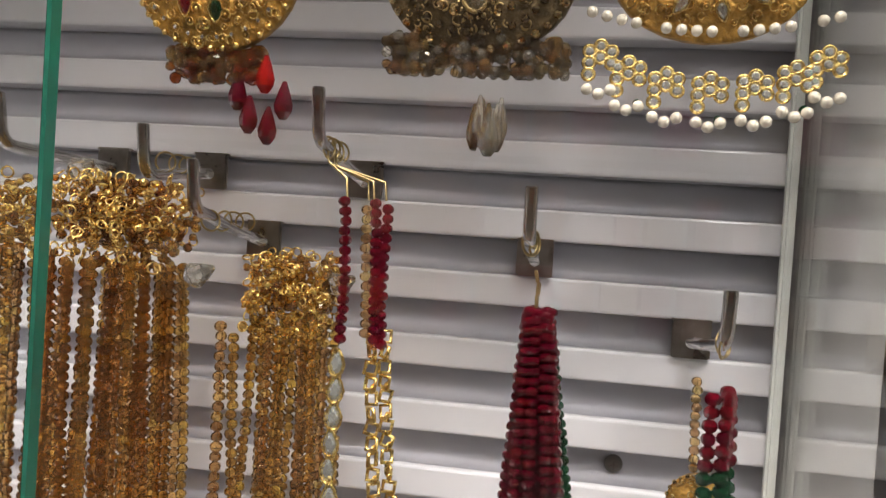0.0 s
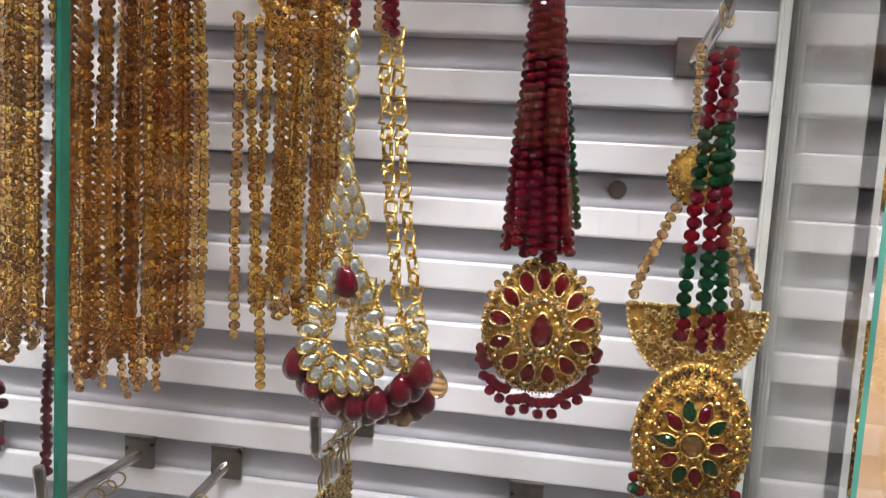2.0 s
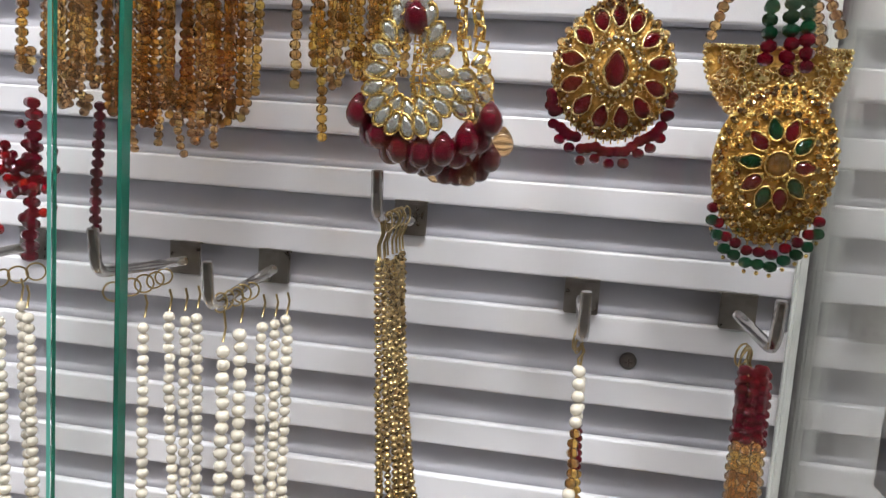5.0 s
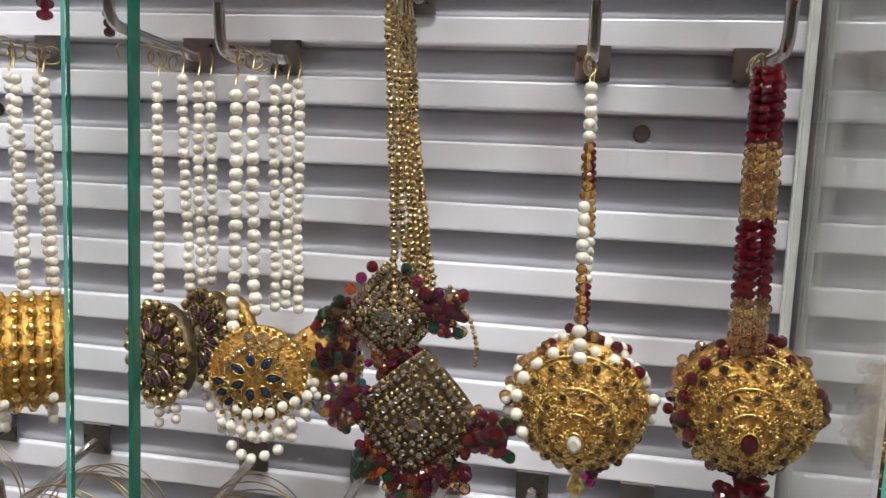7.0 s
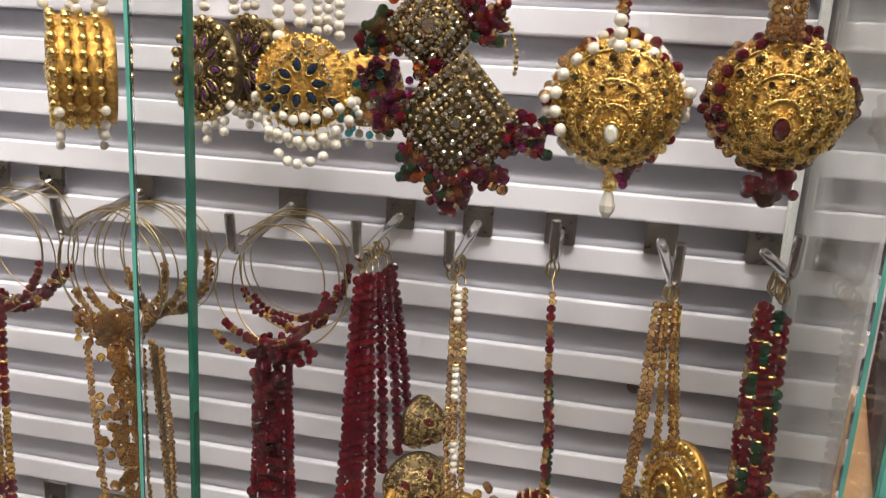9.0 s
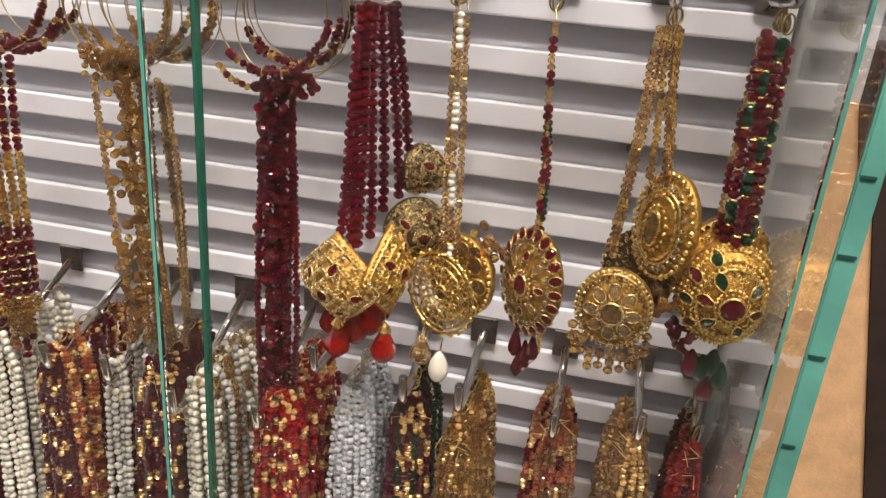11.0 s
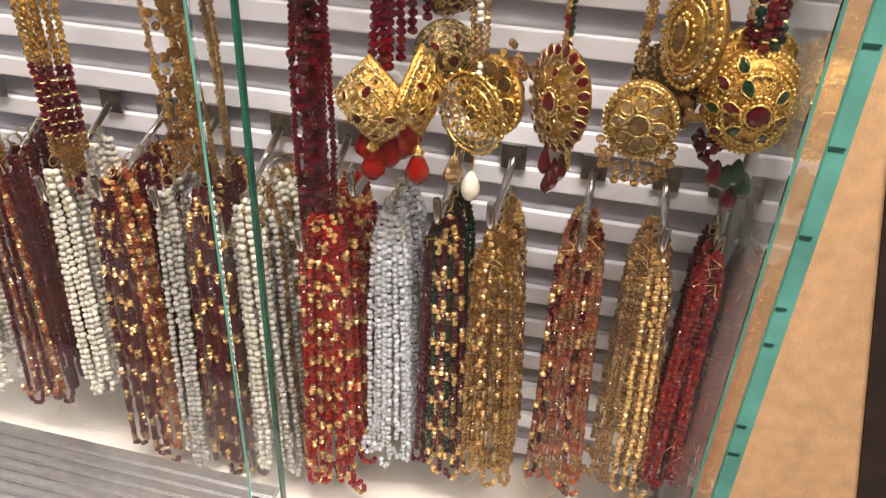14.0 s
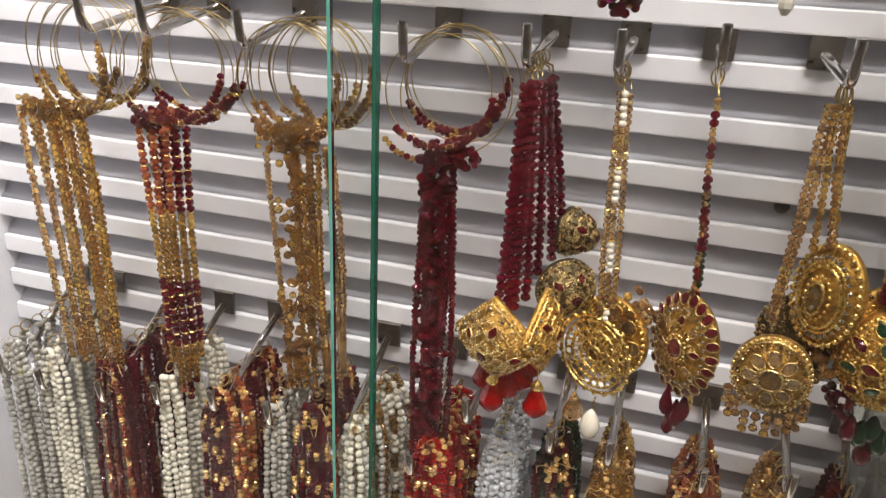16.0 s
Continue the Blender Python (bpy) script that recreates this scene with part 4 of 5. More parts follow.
def gold_stack():
    o = ornament("stack of scalloped gold discs on pearl strings", (-0.215, 0.34, 1.243))
    pearl_lines(o, [(-0.228 + 0.0062 * k, 0.332 + 0.012 * (k % 3), 1.226, -0.224 + 0.0062 * k, 0.334 + 0.012 * (k % 3), 1.118) for k in range(5)])
    wire_rings(o, -0.222, 0.335, 0.38, rod_z(3), 4)
    for k in range(4):
        scalloped_disc(o, (-0.219 + 0.0052 * k, 0.334 + 0.0046 * k, 1.088), 0.0275, (0, 0, -52), GOLD, 30 + k, k in (0, 3))


def pearl_discs():
    o = ornament("purple enamelled gold discs on single pearl strings", (-0.155, 0.345, 1.243))
    wire_rings(o, -0.161, 0.345, 0.40, rod_z(3), 5)
    pearl_lines(o, [(-0.1465, 0.350, 1.226, -0.1455, 0.348, 1.122), (-0.1385, 0.358, 1.228, -0.1345, 0.358, 1.122), (-0.1335, 0.364, 1.228, -0.1300, 0.362, 1.122), (-0.1290, 0.368, 1.229, -0.1260, 0.366, 1.122)])
    scalloped_disc(o, (-0.141, 0.342, 1.093), 0.0235, (0, 0, -30), ANTIQUE, 41)
    scalloped_disc(o, (-0.129, 0.366, 1.097), 0.0225, (0, 0, -34), ANTIQUE, 42)
    scalloped_disc(o, (-0.121, 0.372, 1.096), 0.0215, (0, 0, -34), GOLD, 43, False)


def chandelier():
    o = ornament("gold chandelier earring with dark stones and pearl fringe", (-0.10, 0.34, 1.243), "earring", "earrings on hooks", "earring")
    wire_rings(o, -0.1085, 0.345, 0.385, rod_z(3), 5)
    pearl_lines(o, [(-0.1015, 0.338, 1.222, -0.1000, 0.336, 1.110), (-0.0965, 0.345, 1.230, -0.0925, 0.342, 1.112)], r=0.0030)
    pearl_lines(o, [(-0.0955, 0.368, 1.228, -0.0925, 0.366, 1.112), (-0.0905, 0.372, 1.228, -0.0880, 0.370, 1.112), (-0.0855, 0.374, 1.229, -0.0820, 0.372, 1.112)], r=0.0026)
    md = Medallion(o, (-0.086, 0.332, 1.090), 0.0225, 0.0225, 0.005, (0, 0, 8), GOLD)
    md.stones(0.38, 7, 0.0034, (ENAMEL,), "pear")
    md.stones(0.78, 9, 0.0036, (ENAMEL,), "marquise", a0=radians(190), a1=radians(350))
    md.balls(0.60, 26, 0.0013, CLEAR, shape="rondelle")
    md.balls(0.98, 36, 0.0013)
    md.stones(0.80, 3, 0.0026, (CLEAR,), "round", a0=radians(60), a1=radians(120))
    md.scrolls(0.4, 0.98, 45, 0.0015, 12)
    md.done()
    for z, hw, n in ((1.083, 0.024, 10), (1.073, 0.023, 9), (1.062, 0.017, 7)):
        b = Build()
        for k in range(n):
            u = -1 + 2 * k / (n - 1)
            put_bead(b, "ball", (-0.086 + hw * u, 0.326 + 0.006 * abs(u), z - 0.010 * (1 - u * u) + random.uniform(-0.001, 0.001)), 0.0026)
        part("pearl_row", b, PEARL, o)
    md2 = Medallion(o, (-0.066, 0.368, 1.088), 0.0200, 0.0200, 0.005, (0, 0, 25), GOLD)
    md2.scrolls(0.2, 0.95, 30, 0.0015, 14)
    md2.balls(0.9, 20, 0.0016, CLEAR, shape="rondelle")
    md2.done()
    fringe(o, md2, radians(190), radians(350), 10, ([(PEARL, "ball", 0.0024, 0.0024)], [(TEAL, "ball", 0.0022, 0.0022), (PEARL, "ball", 0.0022, 0.0022)]), uneven=0.003)
    cluster(o, [(-0.058 + random.gauss(0, 0.006), 0.362 + random.gauss(0, 0.004), 1.098 + random.gauss(0, 0.006)) for _ in range(40)], (MAGENTA, RUBY, MAGENTA), 0.0024)
    cluster(o, [(-0.064 + random.gauss(0, 0.008), 0.356 + random.gauss(0, 0.004), 1.080 + random.gauss(0, 0.007)) for _ in range(26)], (PEARL_WHITE, TEAL, PEARL_WHITE, CHAMPAGNE), 0.0023, "ball")
    fringe(o, md, radians(215), radians(325), 7, ([(GOLD, "small", 0.0014, 0.0014), (PEARL, "ball", 0.0026, 0.0026)],))


def diamonds():
    o = ornament("two square crystal pendants with bright bead clusters on bronze chains", (-0.025, 0.345, 1.274))
    wire_rings(o, -0.034, 0.352, 0.40, rod_z(4), 6)
    chains = [(-0.0285, 0.350, -0.0250), (-0.0225, 0.346, -0.0185), (-0.0200, 0.352, -0.0155), (-0.0175, 0.346, -0.0125), (-0.0135, 0.354, -0.0100), (-0.0100, 0.360, -0.0075), (-0.0330, 0.348, -0.0290), (-0.0210, 0.358, -0.0170), (-0.0155, 0.350, -0.0115), (-0.0255, 0.354, -0.0215)]
    for i, (x, y, x1) in enumerate(chains):
        yt = 0.352 + 0.050 * i / len(chains)
        xt = -0.0355 + random.uniform(-0.0012, 0.0012)
        links(o, [((xt, yt, 1.280), (xt, yt, 1.263))])
        strand(o, sway(xt, yt, 1.263, x1, 0.342 + 0.35 * (yt - 0.352), 1.118 if i != 6 else 1.135, 7, 0, 0.0003), [(ANTIQUE, "small", 0.0021, 0.0016, 12)], "box_chain")
    cols = (RUBY, MAGENTA, ORANGE, EMERALD, RUBY, CHAMPAGNE, MAGENTA)
    for (x, y, z), r, tilt in (((-0.0285, 0.348, 1.119), 0.0250, -8), ((-0.0105, 0.332, 1.0765), 0.0325, 4)):
        md = Medallion(o, (x, y, z), r, r, 0.005, (0, tilt, 0), ANTIQUE, square=True)
        for rho, n, s in ((0.97, 44, 0.0012), (0.86, 36, 0.0019), (0.68, 34, 0.0012), (0.54, 24, 0.0019), (0.40, 20, 0.0012), (0.26, 12, 0.0017)):
            md.balls(rho, n, s, CLEAR if s > 0.00125 else None, shape="rondelle" if s > 0.00125 else "small")
        md.scrolls(0.1, 0.9, 50, 0.0014, 15)
        md.centre(0.0042 if r < 0.03 else 0.003, CLEAR)
        md.done()
        for a in ((0, 90, 180, 270) if r < 0.03 else (0, 180, 232, 270, 308)):
            cp = md.rim_point(radians(a), 1.02)
            if a == 90:
                continue
            cluster(o, [cp + Vector((near(0, 0.0062), near(0, 0.003), near(0, 0.0058))) for _ in range(56)], cols[(a // 90):] if a < 270 else cols, 0.0026)
    for k, m in enumerate((RUBY, MAGENTA, ORANGE, EMERALD)):
        for sgn in (-1, 1):
            t = Build()
            put_bead(t, "ball", (-0.0285 + sgn * (0.008 + 0.005 * k), 0.343, 1.142 - 0.0055 * k), 0.0028)
            part("bead", t, m if sgn < 0 else (EMERALD, MAGENTA, RUBY, ORANGE)[k], o)
    strand(o, sway(-0.002, 0.345, 1.138, 0.012, 0.345, 1.100, 8, 0.005), [(ANTIQUE, "small", 0.0013, 0.0013, 6)], "bead_edge")


def filigree_ball(label, x, y, z, r, stone, stone_kind, line, beads, drop, seed, shift):
    o = ornament(label, (x, y, 1.243))
    wire_rings(o, x - 0.004, 0.347, 0.36, rod_z(3), 3, 0.005)
    line(o)
    links(o, [((x - 0.003, 0.349, 1.235), (x - 0.0035, 0.345, 1.226)), ((x - 0.0035, 0.352, 1.236), (x - 0.002, 0.348, 1.222))])
    md = Medallion(o, (x, y, z), r, r * 1.0, 0.013, (6, 0, -4), GOLD, shift=shift, thick=0.010)
    md.scrolls(0.12, 0.98, 190, 0.0019, seed)
    md.centre(0.0046, stone, stone_kind)
    for rho in (0.36, 0.62, 0.97):
        md.balls(rho, int(58 * rho) + 6, 0.0009)
        md.wire(rho - 0.045, 0.0006)
    md.balls(0.80, 15, 0.0019, SMOKE, shape="rondelle")
    md.balls(0.50, 11, 0.0014, SMOKE, shape="rondelle", t0=0.5)
    md.wire(0.88, 0.0007)
    md.balls(0.70, 20, 0.0011, CHAMPAGNE, shape="rondelle")
    md.balls(0.92, 28, 0.0012, CHAMPAGNE, shape="rondelle", t0=0.5)
    md.done()
    pts = []
    for k in range(60):
        a = radians(-25 + 230 * (k + random.random()) / 60)
        pts.append(Vector((x + (r + random.uniform(-0.003, 0.003)) * math.cos(a), y + random.uniform(-0.004, 0.014), z + (r + random.uniform(-0.004, 0.003)) * math.sin(a))))
    for k in range(18):
        a = radians(200 + 140 * (k + random.random()) / 18)
        pts.append(Vector((x + r * 1.02 * math.cos(a), y + random.uniform(0, 0.012), z + r * 1.02 * math.sin(a))))
    cluster(o, pts, beads, 0.0027, "ball" if PEARL in beads else "rondelle")
    for k in range(9):
        a = radians(60 + 150 * k / 8)
        t = Build()
        put_bead(t, "ball", (x + (r - 0.002) * math.cos(a), y - 0.004, z + (r - 0.003) * math.sin(a)), 0.0029)
        part("bead", t, beads[0], o)
    cap = Build()
    put_bead(cap, "facet_drop", (x + 0.001, y, z - r - 0.006), 0.0040, 0.0040)
    part("bead_cap", cap, GOLD, o)
    drop(o, x, y, z - r)
    return o


def line_d(o):
    strand(o, sway(0.0555, 0.344, 1.228, 0.0585, 0.318, 1.112), [(PEARL, "ball", 0.0030, 0.0027, 5), (HONEY, "rondelle", 0.0026, 0.0022, 6), (PEARL, "ball", 0.0030, 0.0027, 5), (HONEY, "rondelle", 0.0026, 0.0022, 6), (PEARL, "ball", 0.0031, 0.0028, 6)])
    strand(o, sway(0.0575, 0.348, 1.222, 0.0605, 0.330, 1.112), [(PEARL, "ball", 0.0022, 0.002, 5), (RUBY, "rondelle", 0.0019, 0.0016, 7), (HONEY, "rondelle", 0.0022, 0.0018, 6)])


def line_e(o):
    pat = [(RUBY, "rondelle", 0.0024, 0.0021, 8), (PEACH, "rondelle", 0.0024, 0.0021, 8)]
    for k in range(7):
        a = 6.283 * k / 7
        strand(o, sway(0.1265 + 0.005 * math.cos(a), 0.345 + 0.0045 * math.sin(a), 1.236, 0.1245 + 0.006 * math.cos(a), 0.328 + 0.004 * math.sin(a), 1.118 + random.uniform(-0.002, 0.002), 7, 0, 0.0003), pat)


def drop_d(o, x, y, z):
    t = Build()
    put_bead(t, "facet_drop", (x + 0.001, y, z - 0.015), 0.0038, 0.0062)
    part("drop", t, PEARL_WHITE, o, "milky white faceted drop")
    cluster(o, [(x + 0.008 + random.gauss(0, 0.002), y + 0.008, z - 0.003 + random.gauss(0, 0.002)) for _ in range(9)], (RUBY, MAGENTA), 0.0022)


def drop_e(o, x, y, z):
    cluster(o, [(x + random.gauss(0, 0.0045), y + random.gauss(0, 0.003), z - 0.009 + random.gauss(0, 0.004)) for _ in range(34)], (RUBY, RUBY, GARNET), 0.0027)


gold_stack()
pearl_discs()
chandelier()
diamonds()
filigree_ball("round gold filigree pendant with a white stone and pearls", 0.0595, 0.332, 1.090, 0.0285, PEARL_WHITE, "oval", line_d, (PEARL, PEARL, CHAMPAGNE, RUBY), drop_d, 21, -0.38)
filigree_ball("round gold filigree pendant with a dark red stone and ruby beads", 0.1280, 0.334, 1.0955, 0.0285, GARNET, "oval", line_e, (GARNET, CHAMPAGNE, GARNET, CHAMPAGNE), drop_e, 22, -0.34)


# ---- third row ----
def wire_hoops(label, x, z, r, mats, n, strands, seed):
    random.seed(seed)
    o = ornament(label, (x, 0.345, z + r), "necklace", "wire necklaces on hooks", "wire_necklace")
    for k in range(n):
        y = 0.336 + 0.055 * k / n
        m3 = pose(0, 0, 0, random.uniform(-14, 4), 0, random.uniform(-16, 16)).to_3x3()
        c = (x + random.uniform(-0.006, 0.006), y, z + random.uniform(-0.003, 0.002))
        part("wire_hoop", Build().ring(c, r * random.uniform(0.93, 1.04), 0.00042, m3, 44, 5), WIRE, o)
        if k % 2 == 0:
            arc = [(m3 @ Vector((r * math.cos(a), -0.0006, r * math.sin(a)))) + Vector(c) for a in [radians(random.choice((195, 215, 240)) + i * 9) for i in range(17)]]
            strand(o, arc, [(mats[0], "rondelle", 0.0024, 0.0018, 3), (GOLD, "rondelle", 0.0017, 0.0006, 1), (mats[1], "rondelle", 0.0022, 0.0016, 1), (GOLD, "rondelle", 0.0014, 0.0006, 1)])
    for x0, y0, z0, x1, y1, z1, m, size in strands:
        strand(o, sway(x0, y0, z0, x1, y1, z1, 9, random.uniform(-0.002, 0.002), 0.001), [(m, "rondelle", size, size * 0.85, 7), (m, "rondelle", size * 0.85, size * 0.7, 1)])
    return o


ra = wire_hoops("fine wire hoops with dark red beads and a long beaded tail", -0.1005, 0.9865, 0.0315, (RUBY, HONEY), 6,
                [(-0.1030 + dx, 0.338 + dy, 0.952, -0.1050 + dx * 1.2 + 0.002, 0.338 + dy, 0.735 + e, RUBY, 0.0024) for dx, dy, e in ((-0.008, 0, 0.0), (-0.003, -0.003, 0.008), (0.002, 0.002, 0.003), (0.006, 0.006, 0.010), (0.010, 0.0, 0.02), (-0.005, 0.008, 0.006), (0.000, 0.006, 0.0), (-0.0055, -0.002, 0.004), (0.0045, -0.001, 0.006))], 51)
cluster(ra, [(near(-0.104, 0.0055), near(0.338, 0.004), random.uniform(0.742, 0.95)) for _ in range(210)], (RUBY, GARNET), 0.0028)
cluster(ra, [(near(-0.094, 0.009), near(0.336, 0.003), near(0.953, 0.004)) for _ in range(80)], (RUBY, GARNET), 0.0021)
strand(ra, [(-0.137, 0.336, 0.960), (-0.128, 0.334, 0.952), (-0.117, 0.334, 0.948), (-0.108, 0.334, 0.951)], [(HONEY, "rondelle", 0.002, 0.0017, 2), (RUBY, "rondelle", 0.0022, 0.0019, 1)])
ry = wire_hoops("fine wire hoops with gold crystal beads and a long tail", -0.195, 0.983, 0.034, (CHAMPAGNE, HONEY), 10,
                [(-0.190 + dx, 0.340 + dy, 0.945, -0.181 + dx, 0.340 + dy, 0.770 + e, m, 0.0022) for dx, dy, e, m in ((-0.020, -0.004, 0.012, CHAMPAGNE), (-0.010, 0.004, 0.006, HONEY), (-0.003, 0, 0.0, CHAMPAGNE), (0.004, 0.005, 0.01, SMOKE), (0.010, 0.0, 0.012, HONEY), (0.016, 0.006, 0.02, SMOKE), (0.0, 0.010, 0.02, HONEY), (0.007, -0.003, 0.004, CHAMPAGNE), (0.013, 0.008, 0.0, CHAMPAGNE), (-0.006, 0.008, 0.012, HONEY), (0.020, 0.002, 0.03, CHAMPAGNE))], 52)
cluster(ry, [(near(-0.192, 0.007), near(0.336, 0.004), random.uniform(0.78, 0.94)) for _ in range(170)], (HONEY, CHAMPAGNE), 0.0026)
cluster(ry, [(near(-0.198, 0.012), near(0.338, 0.005), near(0.951, 0.005)) for _ in range(130)], (HONEY, CHAMPAGNE, HONEY), 0.0021)
rz = wire_hoops("wire hoops with red beads and a banded red-gold tail", -0.275, 0.984, 0.034, (RUBY, PEACH), 6, [], 53)
for k in range(9):
    dx, dy = -0.013 + 0.0033 * k, 0.006 * (k % 3)
    strand(rz, sway(-0.287 + dx, 0.336 + dy, 0.950, -0.287 + dx * 0.55, 0.338 + dy, 0.745 + 0.008 * abs(k - 4), 8, 0, 0.0008),
           [(RUBY if k % 3 else ROSE, "rondelle", 0.0028, 0.0023, 2), (GOLD, "rondelle", 0.0024, 0.0007, 1)] * 6 + [(HONEY, "rondelle", 0.0026, 0.0022, 12)] + [(RUBY, "rondelle", 0.0028, 0.0023, 2), (GOLD, "rondelle", 0.0024, 0.0007, 1)] * 5 + [(HONEY, "rondelle", 0.0026, 0.0022, 8)])
cluster(rz, [(near(-0.287, 0.009), near(0.336, 0.004), near(0.952, 0.004)) for _ in range(60)], (RUBY, ROSE), 0.0021)
rw = wire_hoops("fine wire hoops with a broad golden beaded tail", -0.350, 0.984, 0.036, (HONEY, PEACH), 7,
                [(-0.392 + 0.0044 * k, 0.335 + 0.006 * (k % 3), 0.948, -0.384 + 0.0042 * k, 0.338 + 0.006 * (k % 3), 0.752 + random.uniform(0, 0.012), HONEY if k % 3 else CHAMPAGNE, 0.0028) for k in range(11)], 54)
cluster(rw, [(near(-0.370, 0.012), near(0.336, 0.004), near(0.950, 0.004)) for _ in range(90)], (HONEY, CHAMPAGNE), 0.0021)
random.seed(60)


def coil(o, x, y0, y1, n=6):
    wire_rings(o, x, y0, y1, rod_z(-4), n, 0.0048, mat=WIRE)


def cup(o, at, r, turn, seed, stones, mat=GOLD_PALE, dome=0.017, shield=False):
    md = Medallion(o, at, r, r, dome, turn, mat, thick=0.002, square=shield)
    md.scrolls(0.1, 0.98, 90, 0.0016, seed)
    for rho in (0.3, 0.55, 0.75, 0.97):
        md.balls(rho, int(50 * rho) + 8, 0.0009)
        md.wire(rho - 0.05, 0.0006)
    md.stones(0.62, 5, 0.0036, stones, "pear")
    md.balls(0.86, 16, 0.0013, CLEAR, shape="rondelle")
    md.centre(0.0032, GARNET)
    md.done()
    return md


def red_cups():
    o = ornament("gold filigree caps with red drops on dark red bead strings", (-0.052, 0.34, 1.01))
    coil(o, -0.055, 0.338, 0.375)
    for x0, y0, x1, y1, zb in ((-0.0565, 0.338, -0.0605, 0.324, 0.868), (-0.0550, 0.342, -0.0560, 0.328, 0.866), (-0.0535, 0.339, -0.0510, 0.330, 0.868), (-0.0520, 0.345, -0.0470, 0.336, 0.872), (-0.0510, 0.352, -0.0420, 0.346, 0.884), (-0.0490, 0.362, -0.0370, 0.358, 0.890), (-0.0480, 0.368, -0.0340, 0.366, 0.908)):
        strand(o, sway(x0, y0, 0.999, x1, y1, zb), [(RUBY if y0 < 0.35 else GARNET, "rondelle", 0.0032, 0.0026, 8)])
        links(o, [((-0.0560, y0, 1.0065), (x0, y0, 0.999))])
    cup(o, (-0.0585, 0.326, 0.850), 0.0300, (14, 0, -18), 61, (RUBY,), shield=True)
    cup(o, (-0.0335, 0.334, 0.856), 0.0275, (0, 0, 74), 62, (RUBY,), GOLD, 0.008, True)
    cup(o, (-0.027, 0.362, 0.872), 0.0190, (0, 0, 30), 63, (RUBY,), ANTIQUE)
    cup(o, (-0.030, 0.372, 0.905), 0.0150, (0, 0, 70), 64, (RUBY,), ANTIQUE)
    for x, z, y in ((-0.060, 0.812, 0.326), (-0.052, 0.818, 0.334), (-0.045, 0.822, 0.340), (-0.034, 0.810, 0.332), (-0.041, 0.830, 0.342), (-0.067, 0.820, 0.336)):
        cp, dr = Build(), Build()
        put_bead(cp, "facet_drop", (x, y, z + 0.010), 0.0042, 0.0030)
        part("drop_cap", cp, GOLD, o)
        put_bead(dr, "facet_drop", (x, y, z - 0.001), 0.0078, 0.0086, None, random.random())
        part("drop", dr, SCARLET, o, "faceted scarlet drop")
        part("drop_wire", Build().tube([(x, y, z + 0.012), (x, y, z + 0.020)], 0.0004, 4), GOLD, o)


def openwork():
    o = ornament("openwork gold disc with amber and pearl drops on a pearl string", (-0.009, 0.338, 1.01))
    coil(o, -0.0085, 0.333, 0.352, 4)
    for x0, x1, y0, m in ((-0.0085, -0.0035, 0.338, PEACH), (-0.0060, 0.0005, 0.334, PEARL), (-0.0030, 0.0035, 0.340, PEACH)):
        pat = [(PEACH, "rondelle", 0.0020, 0.0018, 9), (GOLD, "rondelle", 0.0022, 0.0007, 1)] if m is PEACH else [(PEARL, "ball", 0.0021, 0.0019, 5), (PEACH, "rondelle", 0.0021, 0.0018, 6), (GOLD, "rondelle", 0.0022, 0.0007, 1)]
        strand(o, sway(x0, y0, 0.999, x1, 0.330, 0.872), pat)
        links(o, [((-0.0095, y0, 1.0065), (x0, y0, 0.999))])
    M = pose(-0.0035, 0.332, 0.848, 0, 0, -30)
    w = Build()
    M3 = M.to_3x3()
    for R, r in ((0.0235, 0.0011), (0.0205, 0.0007), (0.0155, 0.0011), (0.0095, 0.0009), (0.0045, 0.0010)):
        w.ring(M.translation, R, r, M3, 36, 6)
    for k in range(22):
        t = 6.283 * k / 22
        w.ring(M @ Vector((0.0180 * math.cos(t), 0, 0.0180 * math.sin(t))), 0.0023, 0.0006, M3, 10, 4)
        put_bead(w, "small", M @ Vector((0.0245 * math.cos(t), 0, 0.0245 * math.sin(t))), 0.0015)
    for k in range(12):
        t = 6.283 * k / 12
        w.ring(M @ Vector((0.0125 * math.cos(t), -0.0008, 0.0125 * math.sin(t))), 0.0027, 0.0006, M3, 10, 4)
        w.tube([M @ Vector((0.0045 * math.cos(t), 0, 0.0045 * math.sin(t))), M @ Vector((0.0155 * math.cos(t), 0, 0.0155 * math.sin(t)))], 0.0006, 4)
    part("openwork_disc", w, GOLD, o)
    md = Medallion(o, (0.0035, 0.348, 0.853), 0.0235, 0.0245, 0.004, (0, 0, -30), GOLD)
    md.balls(0.97, 40, 0.0015)
    md.stones(0.72, 9, 0.0042, (SMOKE,), "round")
    md.scrolls(0.1, 0.9, 40, 0.0017, 66)
    md.done()
    cluster(o, [(0.016 + random.gauss(0, 0.005), 0.346 + random.gauss(0, 0.004), 0.868 + random.gauss(0, 0.008)) for _ in range(36)], (PEACH, HONEY), 0.0026)
    for x, z, m, sh, r, h in ((-0.0115, 0.812, PEACH, "facet_drop", 0.0066, 0.0072), (-0.0005, 0.803, PEARL, "drop", 0.0060, 0.0074)):
        t = Build()
        put_bead(t, sh, (x, 0.330, z), r, h)
        part("drop", t, m, o)
        part("drop_wire", Build().tube([(x, 0.330, z + h * 1.1), (x + 0.001, 0.331, z + 0.018)], 0.0005, 4), GOLD, o)


